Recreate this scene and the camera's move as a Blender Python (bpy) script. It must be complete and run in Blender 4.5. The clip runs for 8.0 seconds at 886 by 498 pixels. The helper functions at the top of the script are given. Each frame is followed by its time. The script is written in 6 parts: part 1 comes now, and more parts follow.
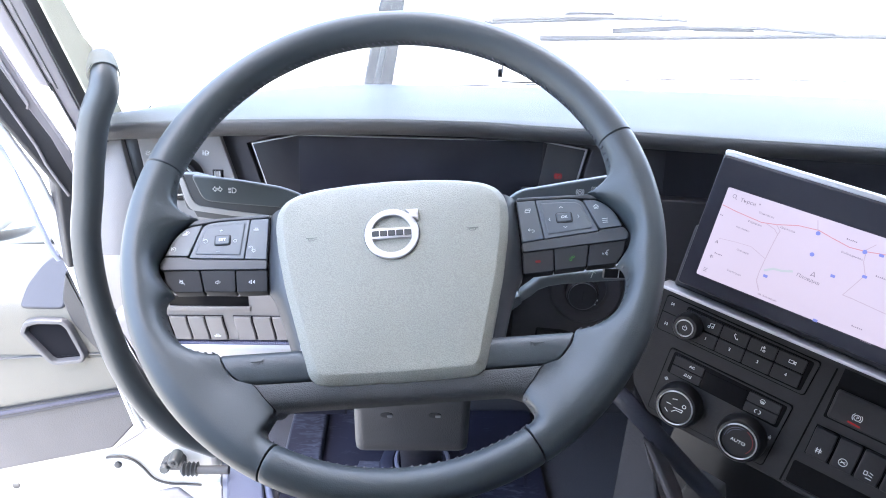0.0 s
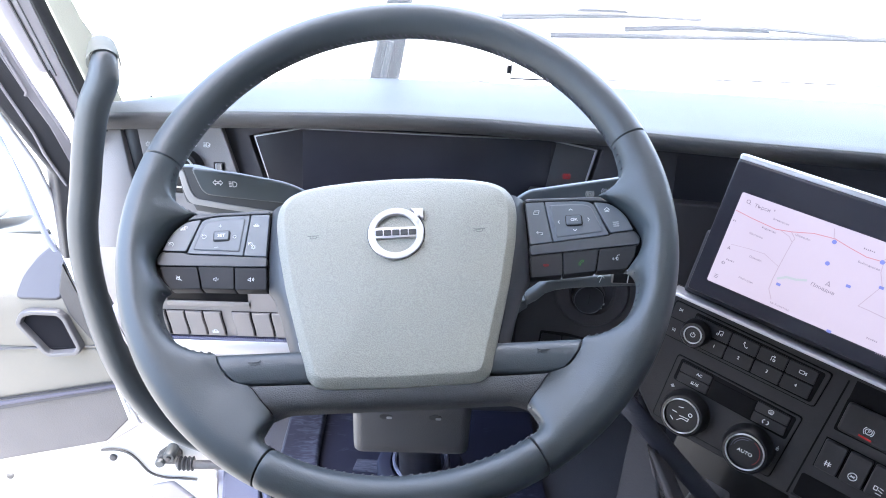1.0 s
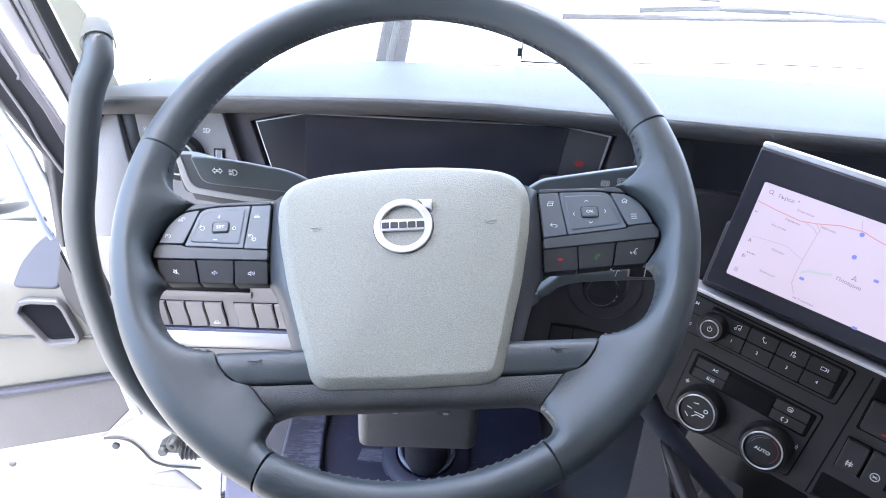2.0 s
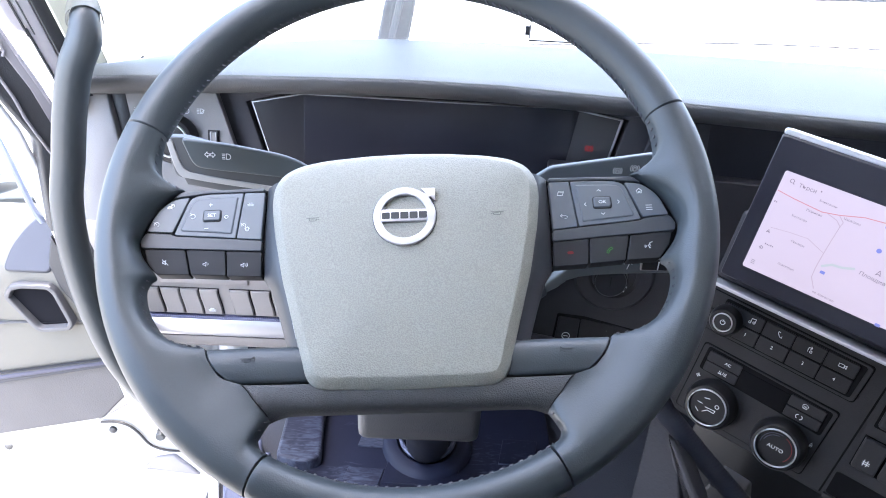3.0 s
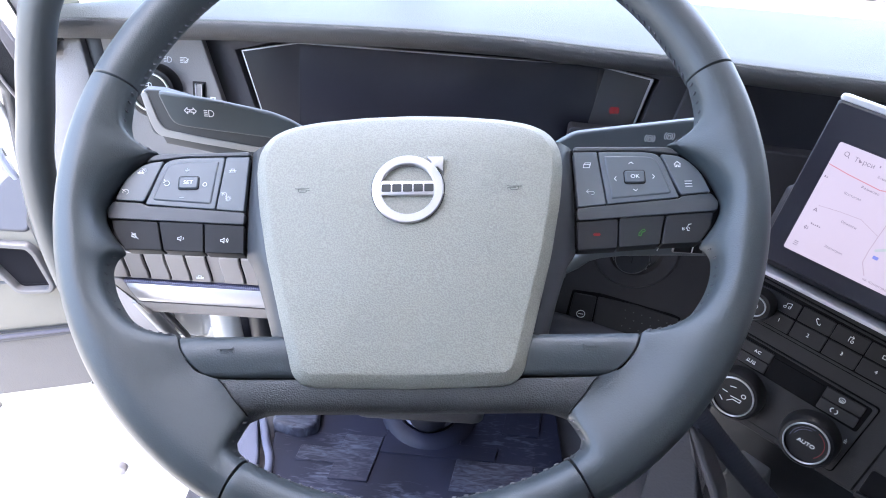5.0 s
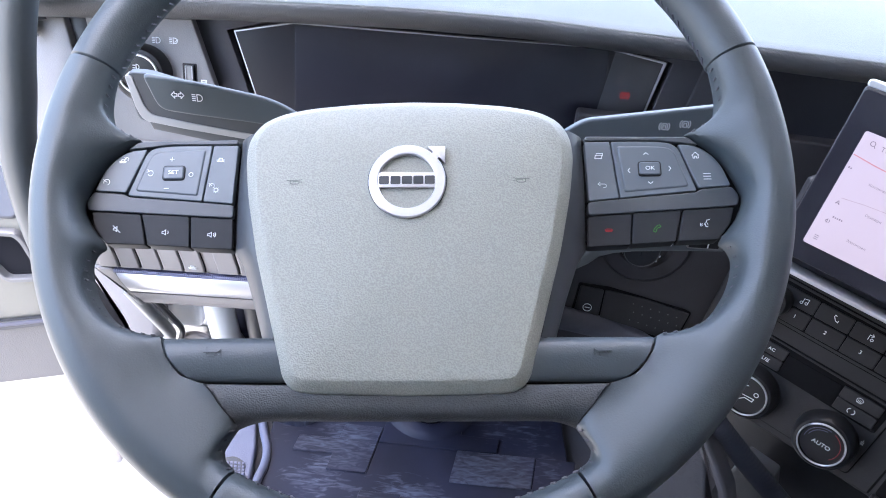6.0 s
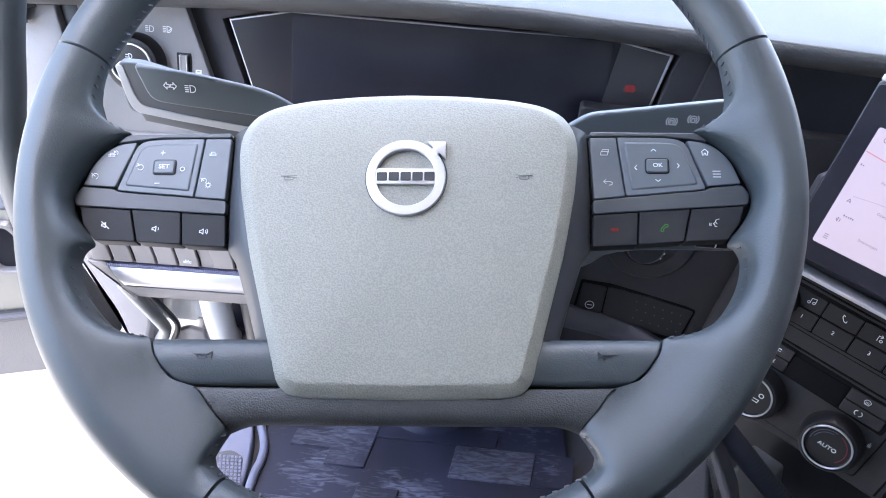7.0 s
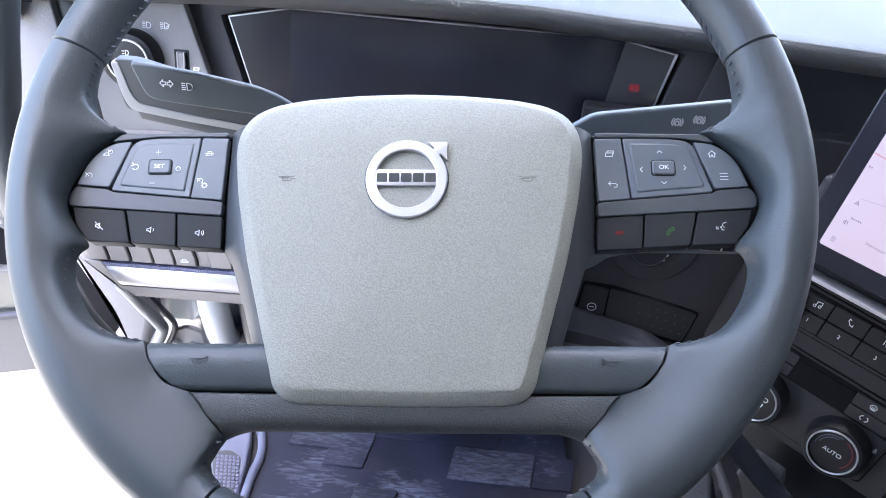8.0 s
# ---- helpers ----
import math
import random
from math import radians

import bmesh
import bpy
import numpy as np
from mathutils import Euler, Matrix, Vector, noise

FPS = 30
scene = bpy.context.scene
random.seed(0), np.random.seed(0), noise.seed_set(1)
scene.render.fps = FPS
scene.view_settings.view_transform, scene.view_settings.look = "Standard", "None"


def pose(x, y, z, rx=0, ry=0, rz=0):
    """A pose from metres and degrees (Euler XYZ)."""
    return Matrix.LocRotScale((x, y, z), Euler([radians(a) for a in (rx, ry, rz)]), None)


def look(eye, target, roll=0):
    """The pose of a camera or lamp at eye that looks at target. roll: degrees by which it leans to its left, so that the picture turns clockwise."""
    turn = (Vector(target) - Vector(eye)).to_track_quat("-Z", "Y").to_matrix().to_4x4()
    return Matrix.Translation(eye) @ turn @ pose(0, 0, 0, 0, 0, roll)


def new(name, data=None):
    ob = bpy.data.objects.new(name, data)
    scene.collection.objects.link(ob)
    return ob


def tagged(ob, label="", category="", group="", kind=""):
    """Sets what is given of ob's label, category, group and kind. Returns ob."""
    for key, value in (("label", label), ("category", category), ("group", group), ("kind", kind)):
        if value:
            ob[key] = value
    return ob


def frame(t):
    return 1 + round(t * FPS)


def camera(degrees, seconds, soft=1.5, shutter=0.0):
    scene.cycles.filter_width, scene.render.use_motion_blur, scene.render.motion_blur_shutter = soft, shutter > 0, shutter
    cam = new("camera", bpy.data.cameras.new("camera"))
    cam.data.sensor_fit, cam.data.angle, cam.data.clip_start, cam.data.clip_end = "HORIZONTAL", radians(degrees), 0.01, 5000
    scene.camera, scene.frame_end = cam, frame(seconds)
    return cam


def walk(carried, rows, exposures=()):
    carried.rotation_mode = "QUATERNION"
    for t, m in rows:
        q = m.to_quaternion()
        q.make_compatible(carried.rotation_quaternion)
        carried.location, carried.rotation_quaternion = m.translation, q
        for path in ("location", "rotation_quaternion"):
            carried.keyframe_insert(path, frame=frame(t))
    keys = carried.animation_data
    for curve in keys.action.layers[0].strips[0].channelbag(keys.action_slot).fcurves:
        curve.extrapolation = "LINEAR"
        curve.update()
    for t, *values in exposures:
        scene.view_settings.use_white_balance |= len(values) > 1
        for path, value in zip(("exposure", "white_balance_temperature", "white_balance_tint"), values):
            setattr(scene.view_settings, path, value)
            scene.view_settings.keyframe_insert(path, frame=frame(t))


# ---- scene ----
cam = camera(62.4, 8.0, 1.0)
METRES, EYE, TILT, LEAN, TURN = 0.204, 1.15, -25.0, -1.6, -1.5
ROWS = [
    (0.0, 0.0, 0.0, 0.0, -0.0, 0.0, 0.0),
    (0.5, -0.0042, 0.0393, 0.0099, -0.03, 0.03, -0.7),
    (1.0, -0.0147, 0.0893, 0.023, 0.14, -0.38, -1.27),
    (1.5, -0.0273, 0.1553, 0.0388, 0.44, -1.01, -1.31),
    (3.0, -0.0385, 0.3742, 0.104, 0.75, -3.45, -1.85),
    (3.5, -0.042, 0.4586, 0.1207, 0.84, -4.43, -2.14),
    (4.0, -0.0475, 0.5412, 0.137, 1.04, -5.42, -2.41),
    (4.5, -0.0513, 0.6213, 0.1503, 1.16, -6.35, -2.79),
    (6.0, -0.0587, 0.8523, 0.1862, 1.42, -8.61, -3.27),
    (6.5, -0.0586, 0.8948, 0.1923, 1.46, -9.1, -3.47),
    (7.0, -0.06, 0.927, 0.1997, 1.49, -9.38, -3.62),
    (7.5, -0.0618, 0.9521, 0.2024, 1.47, -9.46, -3.73),
    (8.0, -0.065, 0.9727, 0.2069, 1.52, -9.58, -3.87),
]
walk(cam, [(t, pose(0, 0, EYE, TILT, LEAN, TURN) @ pose(METRES * x, METRES * y, METRES * z, 90 + pitch, roll, yaw)) for t, x, y, z, yaw, pitch, roll in ROWS], [(0.0, 4.40, 6300, 10.5), (3.5, 4.38, 6300, 12), (6.5, 4.35, 6300, 13), (8.0, 4.35, 6300, 13)])

# ---- world, sun, exposure ----
world = bpy.data.worlds.new("sky")
scene.world = world
world.use_nodes = True
wn = world.node_tree.nodes
sky = wn.new("ShaderNodeTexSky")
sky.sky_type, sky.sun_disc = "NISHITA", False
sky.sun_elevation, sky.sun_rotation = radians(79.5), radians(140)
sky.air_density, sky.dust_density = 1.0, 5.0
wn["Background"].inputs["Strength"].default_value = 0.15
world.node_tree.links.new(sky.outputs["Color"], wn["Background"].inputs["Color"])

sun_data = bpy.data.lights.new("sun", "SUN")
sun_data.energy, sun_data.angle, sun_data.color = 3.0, radians(0.6), (1.0, 0.95, 0.88)
sun = new("sun", sun_data)
sun.matrix_world = look((0.5, -0.6, 4.2), (0, 0, 0))

# ---- bases of the things: x to the right of a face, y up it, z out of it ----
WHEEL = pose(-0.0207, 0.5659, 0.9073, 40.77, 0, -5.51) @ pose(0, 0, 0, 0, 0, 7.66)
CONSOLE = pose(0.3373, 0.6757, 0.7271, 77.91, 5.06, -40.78)
TABLET = pose(0.2815, 0.6574, 0.8154, 75.14, 4.76, -41.26)
DISPLAY = pose(0, 0.827, 0.895, 78)
LIGHTS = pose(-0.27, 0.805, 0.89, 78)
KNEE = pose(-0.25, 0.780, 0.667, 90)
PILLAR = pose(-0.345, 0.79, 0.95, 90, 0, 36.87)
DOOR = pose(-0.50, 0.885, 0.60, 90)
STEP = pose(-0.50, 1.10, 0.17, 90)


# ---- materials ----
def material(name, colour, rough=0.5, metal=0.0, grain=0.0, size=0.001, vary=0.12, cells=False, coat=0.0, wear=0.08, shine=0.5, deep=0.35, flat=False, valley_shade=0.0):
    """A surface with colour and gloss that vary at two scales and a fine relief of that size in metres."""
    m = bpy.data.materials.new(name)
    m.use_nodes = True
    nodes, links = m.node_tree.nodes, m.node_tree.links
    b = nodes["Principled BSDF"]
    b.inputs["Metallic"].default_value = metal
    b.inputs["Coat Weight"].default_value = coat
    b.inputs["Specular IOR Level"].default_value = shine
    at = nodes.new("ShaderNodeTexCoord")
    big = nodes.new("ShaderNodeTexNoise")
    big.inputs["Scale"].default_value, big.inputs["Detail"].default_value = 9.0, 5.0
    fine = nodes.new("ShaderNodeTexVoronoi" if cells else "ShaderNodeTexNoise")
    fine.inputs["Scale"].default_value = 1.0 / size
    if not cells:
        fine.inputs["Detail"].default_value = 3.0
    if flat:
        fine.inputs["Detail"].default_value, fine.inputs["Distortion"].default_value = 0.0, 0.0
    for tex in (big, fine):
        links.new(at.outputs["Object"], tex.inputs["Vector"])
    ramp = nodes.new("ShaderNodeValToRGB")
    c = Vector(colour)
    ramp.color_ramp.elements[0].position, ramp.color_ramp.elements[1].position = 0.3, 0.7
    ramp.color_ramp.elements[0].color = (*(c * (1 - vary)), 1)
    ramp.color_ramp.elements[1].color = (*(c * (1 + vary)), 1)
    links.new(big.outputs["Fac"], ramp.inputs["Fac"])
    links.new(ramp.outputs["Color"], b.inputs["Base Color"])
    # shade of the grain's valleys painted into the base colour
    if valley_shade:
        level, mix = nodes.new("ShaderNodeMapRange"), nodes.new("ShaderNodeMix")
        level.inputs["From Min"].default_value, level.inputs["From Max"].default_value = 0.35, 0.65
        level.inputs["To Min"].default_value, level.inputs["To Max"].default_value = 1 - valley_shade, 1 + 0.4 * valley_shade
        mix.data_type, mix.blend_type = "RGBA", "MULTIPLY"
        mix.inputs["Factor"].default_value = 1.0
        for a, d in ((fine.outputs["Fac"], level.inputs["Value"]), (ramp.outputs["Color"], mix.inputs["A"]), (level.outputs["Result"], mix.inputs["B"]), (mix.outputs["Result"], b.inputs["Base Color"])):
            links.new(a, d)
    span = nodes.new("ShaderNodeMapRange")
    span.inputs["To Min"].default_value, span.inputs["To Max"].default_value = max(0.02, rough - wear), min(1, rough + wear)
    links.new(big.outputs["Fac"], span.inputs["Value"])
    links.new(span.outputs["Result"], b.inputs["Roughness"])
    if grain:
        bump = nodes.new("ShaderNodeBump")
        bump.inputs["Strength"].default_value, bump.inputs["Distance"].default_value = grain, size * deep
        links.new(fine.outputs["Distance" if cells else "Fac"], bump.inputs["Height"])
        links.new(bump.outputs["Normal"], b.inputs["Normal"])
    return m


def glowing(name, colour, strength):
    m = bpy.data.materials.new(name)
    m.use_nodes = True
    b = m.node_tree.nodes["Principled BSDF"]
    b.inputs["Base Color"].default_value = (*(Vector(colour) * 0.3), 1)
    b.inputs["Roughness"].default_value = 0.25
    b.inputs["Emission Color"].default_value = (*colour, 1)
    b.inputs["Emission Strength"].default_value = strength
    return m


LEATHER = material("smooth_leather", (0.0365, 0.0455, 0.0500), 0.45, grain=0.35, size=0.0010, vary=0.12)
GRAINED = material("grained_trim", (0.044, 0.046, 0.047), 0.55, grain=0.8, size=0.00088, deep=0.48, flat=True, valley_shade=0.20)
COVER = material("airbag_cover", (0.242, 0.242, 0.208), 0.55, grain=0.8, size=0.00088, vary=0.02, deep=0.42, flat=True, valley_shade=0.13)
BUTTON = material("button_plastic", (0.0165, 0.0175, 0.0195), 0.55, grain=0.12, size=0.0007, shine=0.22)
# paler, bluer base carries the sky's sheen on the upper keys
BUTTON_SHEEN = material("button_plastic_sky_sheen", (0.076, 0.092, 0.106), 0.42, grain=0.08, size=0.0007, shine=0.6)
POST = material("post_plastic", (0.038, 0.042, 0.048), 0.42, grain=0.2, size=0.0007)
POD = material("pod_plastic", (0.038, 0.044, 0.050), 0.42, grain=0.2, size=0.0007, shine=0.5)
# near-black that paints the shade inside joints, wells and slots
GAP = material("joint_shade_plastic", (0.006, 0.006, 0.007), 0.6, shine=0.2)
MARK = material("printed_white", (0.70, 0.72, 0.74), 0.5, vary=0.03)
HUB_MARK = material("embossed_cover_mark", (0.11, 0.112, 0.100), 0.5, vary=0.03)
KNEE_GREY = material("warm_grey_panel", (0.230, 0.212, 0.205), 0.48, grain=0.35, size=0.0010, cells=True, vary=0.05)
HORN_MARK = material("embossed_leather_mark", (0.028, 0.037, 0.041), 0.42, vary=0.03)
EMBOSS = material("embossed_mark", (0.028, 0.031, 0.033), 0.45, vary=0.03)
LAMP_LEVEL = 0.043
RED = glowing("red_symbol", (0.75, 0.05, 0.06), 0.3 * LAMP_LEVEL)
GREEN = glowing("green_symbol", (0.15, 0.6, 0.12), 0.4 * LAMP_LEVEL)
SILVER = material("satin_silver", (0.55, 0.55, 0.57), 0.34, metal=0.7, grain=0.05, size=0.0006, vary=0.04)
BRIGHT = material("bright_ring", (0.60, 0.61, 0.63), 0.30, metal=0.9, vary=0.03)
PALE_THREAD = material("pale_thread", (0.100, 0.098, 0.110), 0.55, shine=0.25)
LILAC = material("lilac_thread", (0.110, 0.106, 0.130), 0.55, shine=0.25)
PAD = material("dash_pad", (0.062, 0.073, 0.071), 0.55, grain=0.5, size=0.0013, cells=True, vary=0.05)
LIP = material("dash_lip", (0.086, 0.088, 0.091), 0.55, grain=0.6, size=0.0013, cells=True, vary=0.06)
DASH_GREY = material("dash_grey", (0.200, 0.196, 0.200), 0.50, grain=0.4, size=0.0010, cells=True, vary=0.06)
DARK = material("dark_plastic", (0.032, 0.0305, 0.0335), 0.50, grain=0.4, size=0.0010, cells=True, shine=0.3)
BLACK = material("black_panel", (0.010, 0.010, 0.0115), 0.35, grain=0.1, size=0.0008, shine=0.35)
FASCIA = material("dark_fascia", (0.058, 0.056, 0.063), 0.55, grain=0.3, size=0.0010, cells=True, shine=0.35)
EDGE_SILVER = material("dim_silver_edge", (0.42, 0.42, 0.44), 0.4, metal=0.5, vary=0.05)
SCREEN = material("dark_display_glass", (0.020, 0.0200, 0.0275), 0.22, vary=0.15, wear=0.05, shine=0.35)
SCREEN_SIDE = material("display_side_glass", (0.021, 0.0205, 0.025), 0.34, vary=0.15, wear=0.03, shine=0.2)
# grey base colour carries the reflection in the display's side pane
SIDE_PANE = material("side_glass_grey_reflection", (0.050, 0.049, 0.054), 0.28, vary=0.1, wear=0.03)
CONSOLE_MAT = material("console_plastic", (0.026, 0.0255, 0.0275), 0.52, grain=0.4, size=0.0010, cells=True, shine=0.13)
# display black, also painted on flat plates as the shade of wells and pockets
LCD_AND_SHADE = material("unlit_display_and_recess_shade", (0.007, 0.007, 0.008), 0.2, vary=0.05, shine=0.08, wear=0.02)
CARBON = material("ribbed_trim", (0.034, 0.036, 0.050), 0.42, grain=0.5, size=0.0012)
DOOR_TRIM = material("door_trim", (0.118, 0.113, 0.096), 0.55, grain=0.35, size=0.0012, cells=True, vary=0.04)
# black that paints the shade inside the door's pull cup
CUP_SHADE = material("cup_shade_black", (0.012, 0.012, 0.014), 0.9, shine=0.0)
SOCKET = material("cream_socket", (0.21, 0.213, 0.182), 0.5, grain=0.2, size=0.001)
RING_GREY = material("pale_grey_ring", (0.075, 0.075, 0.080), 0.4, grain=0.15, size=0.001)
# blue-grey for the painted door shadow, the strip edge and the foot pad
DOOR_SHADE = material("blue_grey_shadow_and_trim", (0.034, 0.036, 0.046), 0.55, grain=0.3, size=0.001)
WHITE_PAINT = material("white_paint", (0.80, 0.80, 0.79), 0.30, coat=0.3, vary=0.03)
STEP_PAINT = material("step_paint", (0.42, 0.42, 0.415), 0.35, coat=0.2, vary=0.06)
RUBBER = material("rubber_seal", (0.020, 0.021, 0.024), 0.50, grain=0.2, size=0.002)
PILLAR_GREY = material("pale_pillar_paint", (0.36, 0.345, 0.355), 0.45, grain=0.2, size=0.001)
PILLAR_CREAM = material("cream_pillar_trim", (0.45, 0.45, 0.37), 0.55, grain=0.25, size=0.0012, cells=True, vary=0.03)
GREY_FRAME = material("grey_frame", (0.20, 0.19, 0.20), 0.45, grain=0.2, size=0.001)
GRILLE = material("door_grille", (0.078, 0.074, 0.075), 0.6, grain=0.4, size=0.0022, cells=True)
DOOR_BLUE = material("blue_door_strip", (0.042, 0.045, 0.078), 0.40, vary=0.1)
BLUE_LINE = material("blue_strip", (0.070, 0.073, 0.128), 0.40, vary=0.1)
HANDLE = material("handle_plastic", (0.045, 0.052, 0.056), 0.40, grain=0.2, size=0.0008)
MAT = material("floor_mat", (0.0100, 0.0115, 0.0250), 0.55, grain=0.08, size=0.004, vary=0.3, shine=0.28)


def ribbed(m, gap, turn):
    """Adds fine slanted ribs to a material's relief."""
    nodes, links = m.node_tree.nodes, m.node_tree.links
    at, lean, wave, bump = (nodes.new("ShaderNode" + k) for k in ("TexCoord", "Mapping", "TexWave", "Bump"))
    lean.inputs["Rotation"].default_value = turn
    wave.inputs["Scale"].default_value = 0.314 / gap
    bump.inputs["Strength"].default_value, bump.inputs["Distance"].default_value = 0.6, gap * 0.25
    for a, b in ((at.outputs["Object"], lean.inputs["Vector"]), (lean.outputs["Vector"], wave.inputs["Vector"]), (wave.outputs["Fac"], bump.inputs["Height"]), (bump.outputs["Normal"], nodes["Principled BSDF"].inputs["Normal"])):
        links.new(a, b)


ribbed(CARBON, 0.0009, (0.0, 0.5, 0.35))
ribbed(BLUE_LINE, 0.0022, (0.0, 0.0, 0.0))


def dusty(m, pale, size, low, high, places=()):
    """Lays brushed streaks of dust over a material's colour, thickest round the given places (x, y, radius)."""
    nodes, links = m.node_tree.nodes, m.node_tree.links
    b = nodes["Principled BSDF"]
    at = nodes.new("ShaderNodeTexCoord")
    turn = nodes.new("ShaderNodeMapping")
    turn.inputs["Rotation"].default_value, turn.inputs["Scale"].default_value = (0, 0, 0.75), (1.0, 3.8, 1.0)
    streak, patch = nodes.new("ShaderNodeTexNoise"), nodes.new("ShaderNodeTexNoise")
    streak.inputs["Scale"].default_value, streak.inputs["Detail"].default_value, streak.inputs["Distortion"].default_value = 1 / size, 6, 1.2
    patch.inputs["Scale"].default_value, patch.inputs["Detail"].default_value = 0.16 / size, 2
    both = nodes.new("ShaderNodeMath")
    both.operation = "MULTIPLY"
    span = nodes.new("ShaderNodeMapRange")
    span.inputs["From Min"].default_value, span.inputs["From Max"].default_value = low, high
    mix = nodes.new("ShaderNodeMix")
    mix.data_type = "RGBA"
    mix.inputs["B"].default_value = (*pale, 1)
    old = b.inputs["Base Color"].links[0].from_socket
    for a, c in ((at.outputs["Object"], turn.inputs["Vector"]), (turn.outputs["Vector"], streak.inputs["Vector"]), (at.outputs["Object"], patch.inputs["Vector"]), (streak.outputs["Fac"], both.inputs[0]),
                 (patch.outputs["Fac"], both.inputs[1]), (both.outputs["Value"], span.inputs["Value"]), (span.outputs["Result"], mix.inputs["Factor"]), (old, mix.inputs["A"]), (mix.outputs["Result"], b.inputs["Base Color"])):
        links.new(a, c)
    value = both.outputs["Value"]
    for x, y, r in places:
        away, near, add = nodes.new("ShaderNodeVectorMath"), nodes.new("ShaderNodeMapRange"), nodes.new("ShaderNodeMath")
        away.operation, add.operation = "DISTANCE", "MULTIPLY_ADD"
        away.inputs[1].default_value = (x, y, 0.015)
        near.inputs["From Min"].default_value, near.inputs["From Max"].default_value, near.inputs["To Min"].default_value, near.inputs["To Max"].default_value = 0.0, r, 0.30, 0.0
        for a, c in ((at.outputs["Object"], away.inputs[0]), (away.outputs["Value"], near.inputs["Value"]), (near.outputs["Result"], add.inputs[0]), (streak.outputs["Fac"], add.inputs[1]), (value, add.inputs[2])):
            links.new(a, c)
        value = add.outputs["Value"]
    links.new(value, span.inputs["Value"])
    return m


dusty(MAT, (0.065, 0.073, 0.105), 0.030, 0.33, 0.52, ((-0.165, 0.915, 0.075), (-0.030, 0.912, 0.045), (0.020, 0.890, 0.050), (0.215, 0.965, 0.04), (-0.13, 1.03, 0.05)))
CHALK = dusty(material("scuffed_mat", (0.0135, 0.0150, 0.0290), 0.55, grain=0.1, size=0.004, vary=0.4, shine=0.28), (0.070, 0.078, 0.108), 0.026, 0.21, 0.43)
REST = material("foot_rest_plastic", (0.085, 0.093, 0.140), 0.5, grain=0.4, size=0.002)
SHROUD = material("shroud_plastic", (0.030, 0.031, 0.034), 0.5, grain=0.5, size=0.0012, cells=True)
COLUMN_GREY = material("column_plastic", (0.055, 0.055, 0.058), 0.5, grain=0.5, size=0.0012, cells=True)
STALK_PALE = material("pale_stalk_surround", (0.27, 0.27, 0.268), 0.45, grain=0.2, size=0.0009)
STALK_DARK = material("dark_stalk_plastic", (0.040, 0.053, 0.060), 0.40, grain=0.2, size=0.0009)
STALK_MAT = material("stalk_plastic", (0.085, 0.100, 0.110), 0.42, grain=0.2, size=0.0009)
TWEETER = material("blue_grey_trim", (0.24, 0.26, 0.33), 0.6, grain=0.3, size=0.001)
CARPET = material("side_carpet", (0.040, 0.040, 0.047), 0.9, grain=0.6, size=0.003)
STEEL = material("dull_steel", (0.45, 0.45, 0.47), 0.35, metal=0.8)
CONCRETE = material("pale_concrete", (0.15, 0.147, 0.142), 0.85, grain=0.5, size=0.02, vary=0.12)
FILL_LINING = material("mid_grey_fill_lining", (0.50, 0.50, 0.50), 0.85, grain=0.3, size=0.003, vary=0.08)
# darker than the other linings so that unseen walls return less light
LOW_BOUNCE_LINING = material("dark_low_bounce_lining", (0.22, 0.22, 0.22), 0.85, grain=0.3, size=0.003, vary=0.08)
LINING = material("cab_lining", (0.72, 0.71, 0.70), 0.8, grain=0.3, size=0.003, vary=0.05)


# ---- mesh helpers ----
def part(name, bm, mat, parent=None, label="", smooth=True, kind=""):
    """Links a bmesh as one mesh object, under a thing or a part where one is given."""
    bmesh.ops.recalc_face_normals(bm, faces=bm.faces)
    me = bpy.data.meshes.new(name)
    bm.to_mesh(me)
    bm.free()
    me.materials.append(mat)
    if smooth:
        me.set_sharp_from_angle(angle=radians(38))
        if "sharp_edge" not in me.attributes:
            me.attributes.new("sharp_edge", "BOOLEAN", "EDGE")
        sharp = me.attributes["sharp_edge"].data
        for p in me.polygons:
            if p.loop_total > 8:
                for i in p.loop_indices:
                    sharp[me.loops[i].edge_index].value = True
    ob = new(name, me)
    if parent:
        ob.parent = parent
    return tagged(ob, label=label, kind=kind)


def thing(name, label, category, m=None, group="", kind=""):
    """An Empty at the base of a thing, which holds its parts."""
    ob = new(name)
    ob.empty_display_size = 0.02
    if m:
        ob.matrix_world = m
    return tagged(ob, label=label, category=category, group=group, kind=kind)


def flip(poly):
    """The mirror image of an outline about the upright axis."""
    return [(-x, y) for x, y in reversed(poly)]


def rounded(poly, r, seg=4):
    """An outline with its corners rounded to the radius r, or one radius a corner."""
    out, n = [], len(poly)
    for i in range(n):
        a, b, c = Vector(poly[i - 1]), Vector(poly[i]), Vector(poly[(i + 1) % n])
        k = r[i] if isinstance(r, (list, tuple)) else r
        k = min(k, (a - b).length * 0.48, (c - b).length * 0.48)
        p, q = b + (a - b).normalized() * k, b + (c - b).normalized() * k
        for j in range(seg + 1):
            t = j / seg
            out.append(tuple(p * (1 - t) ** 2 + b * 2 * t * (1 - t) + q * t * t))
    return out


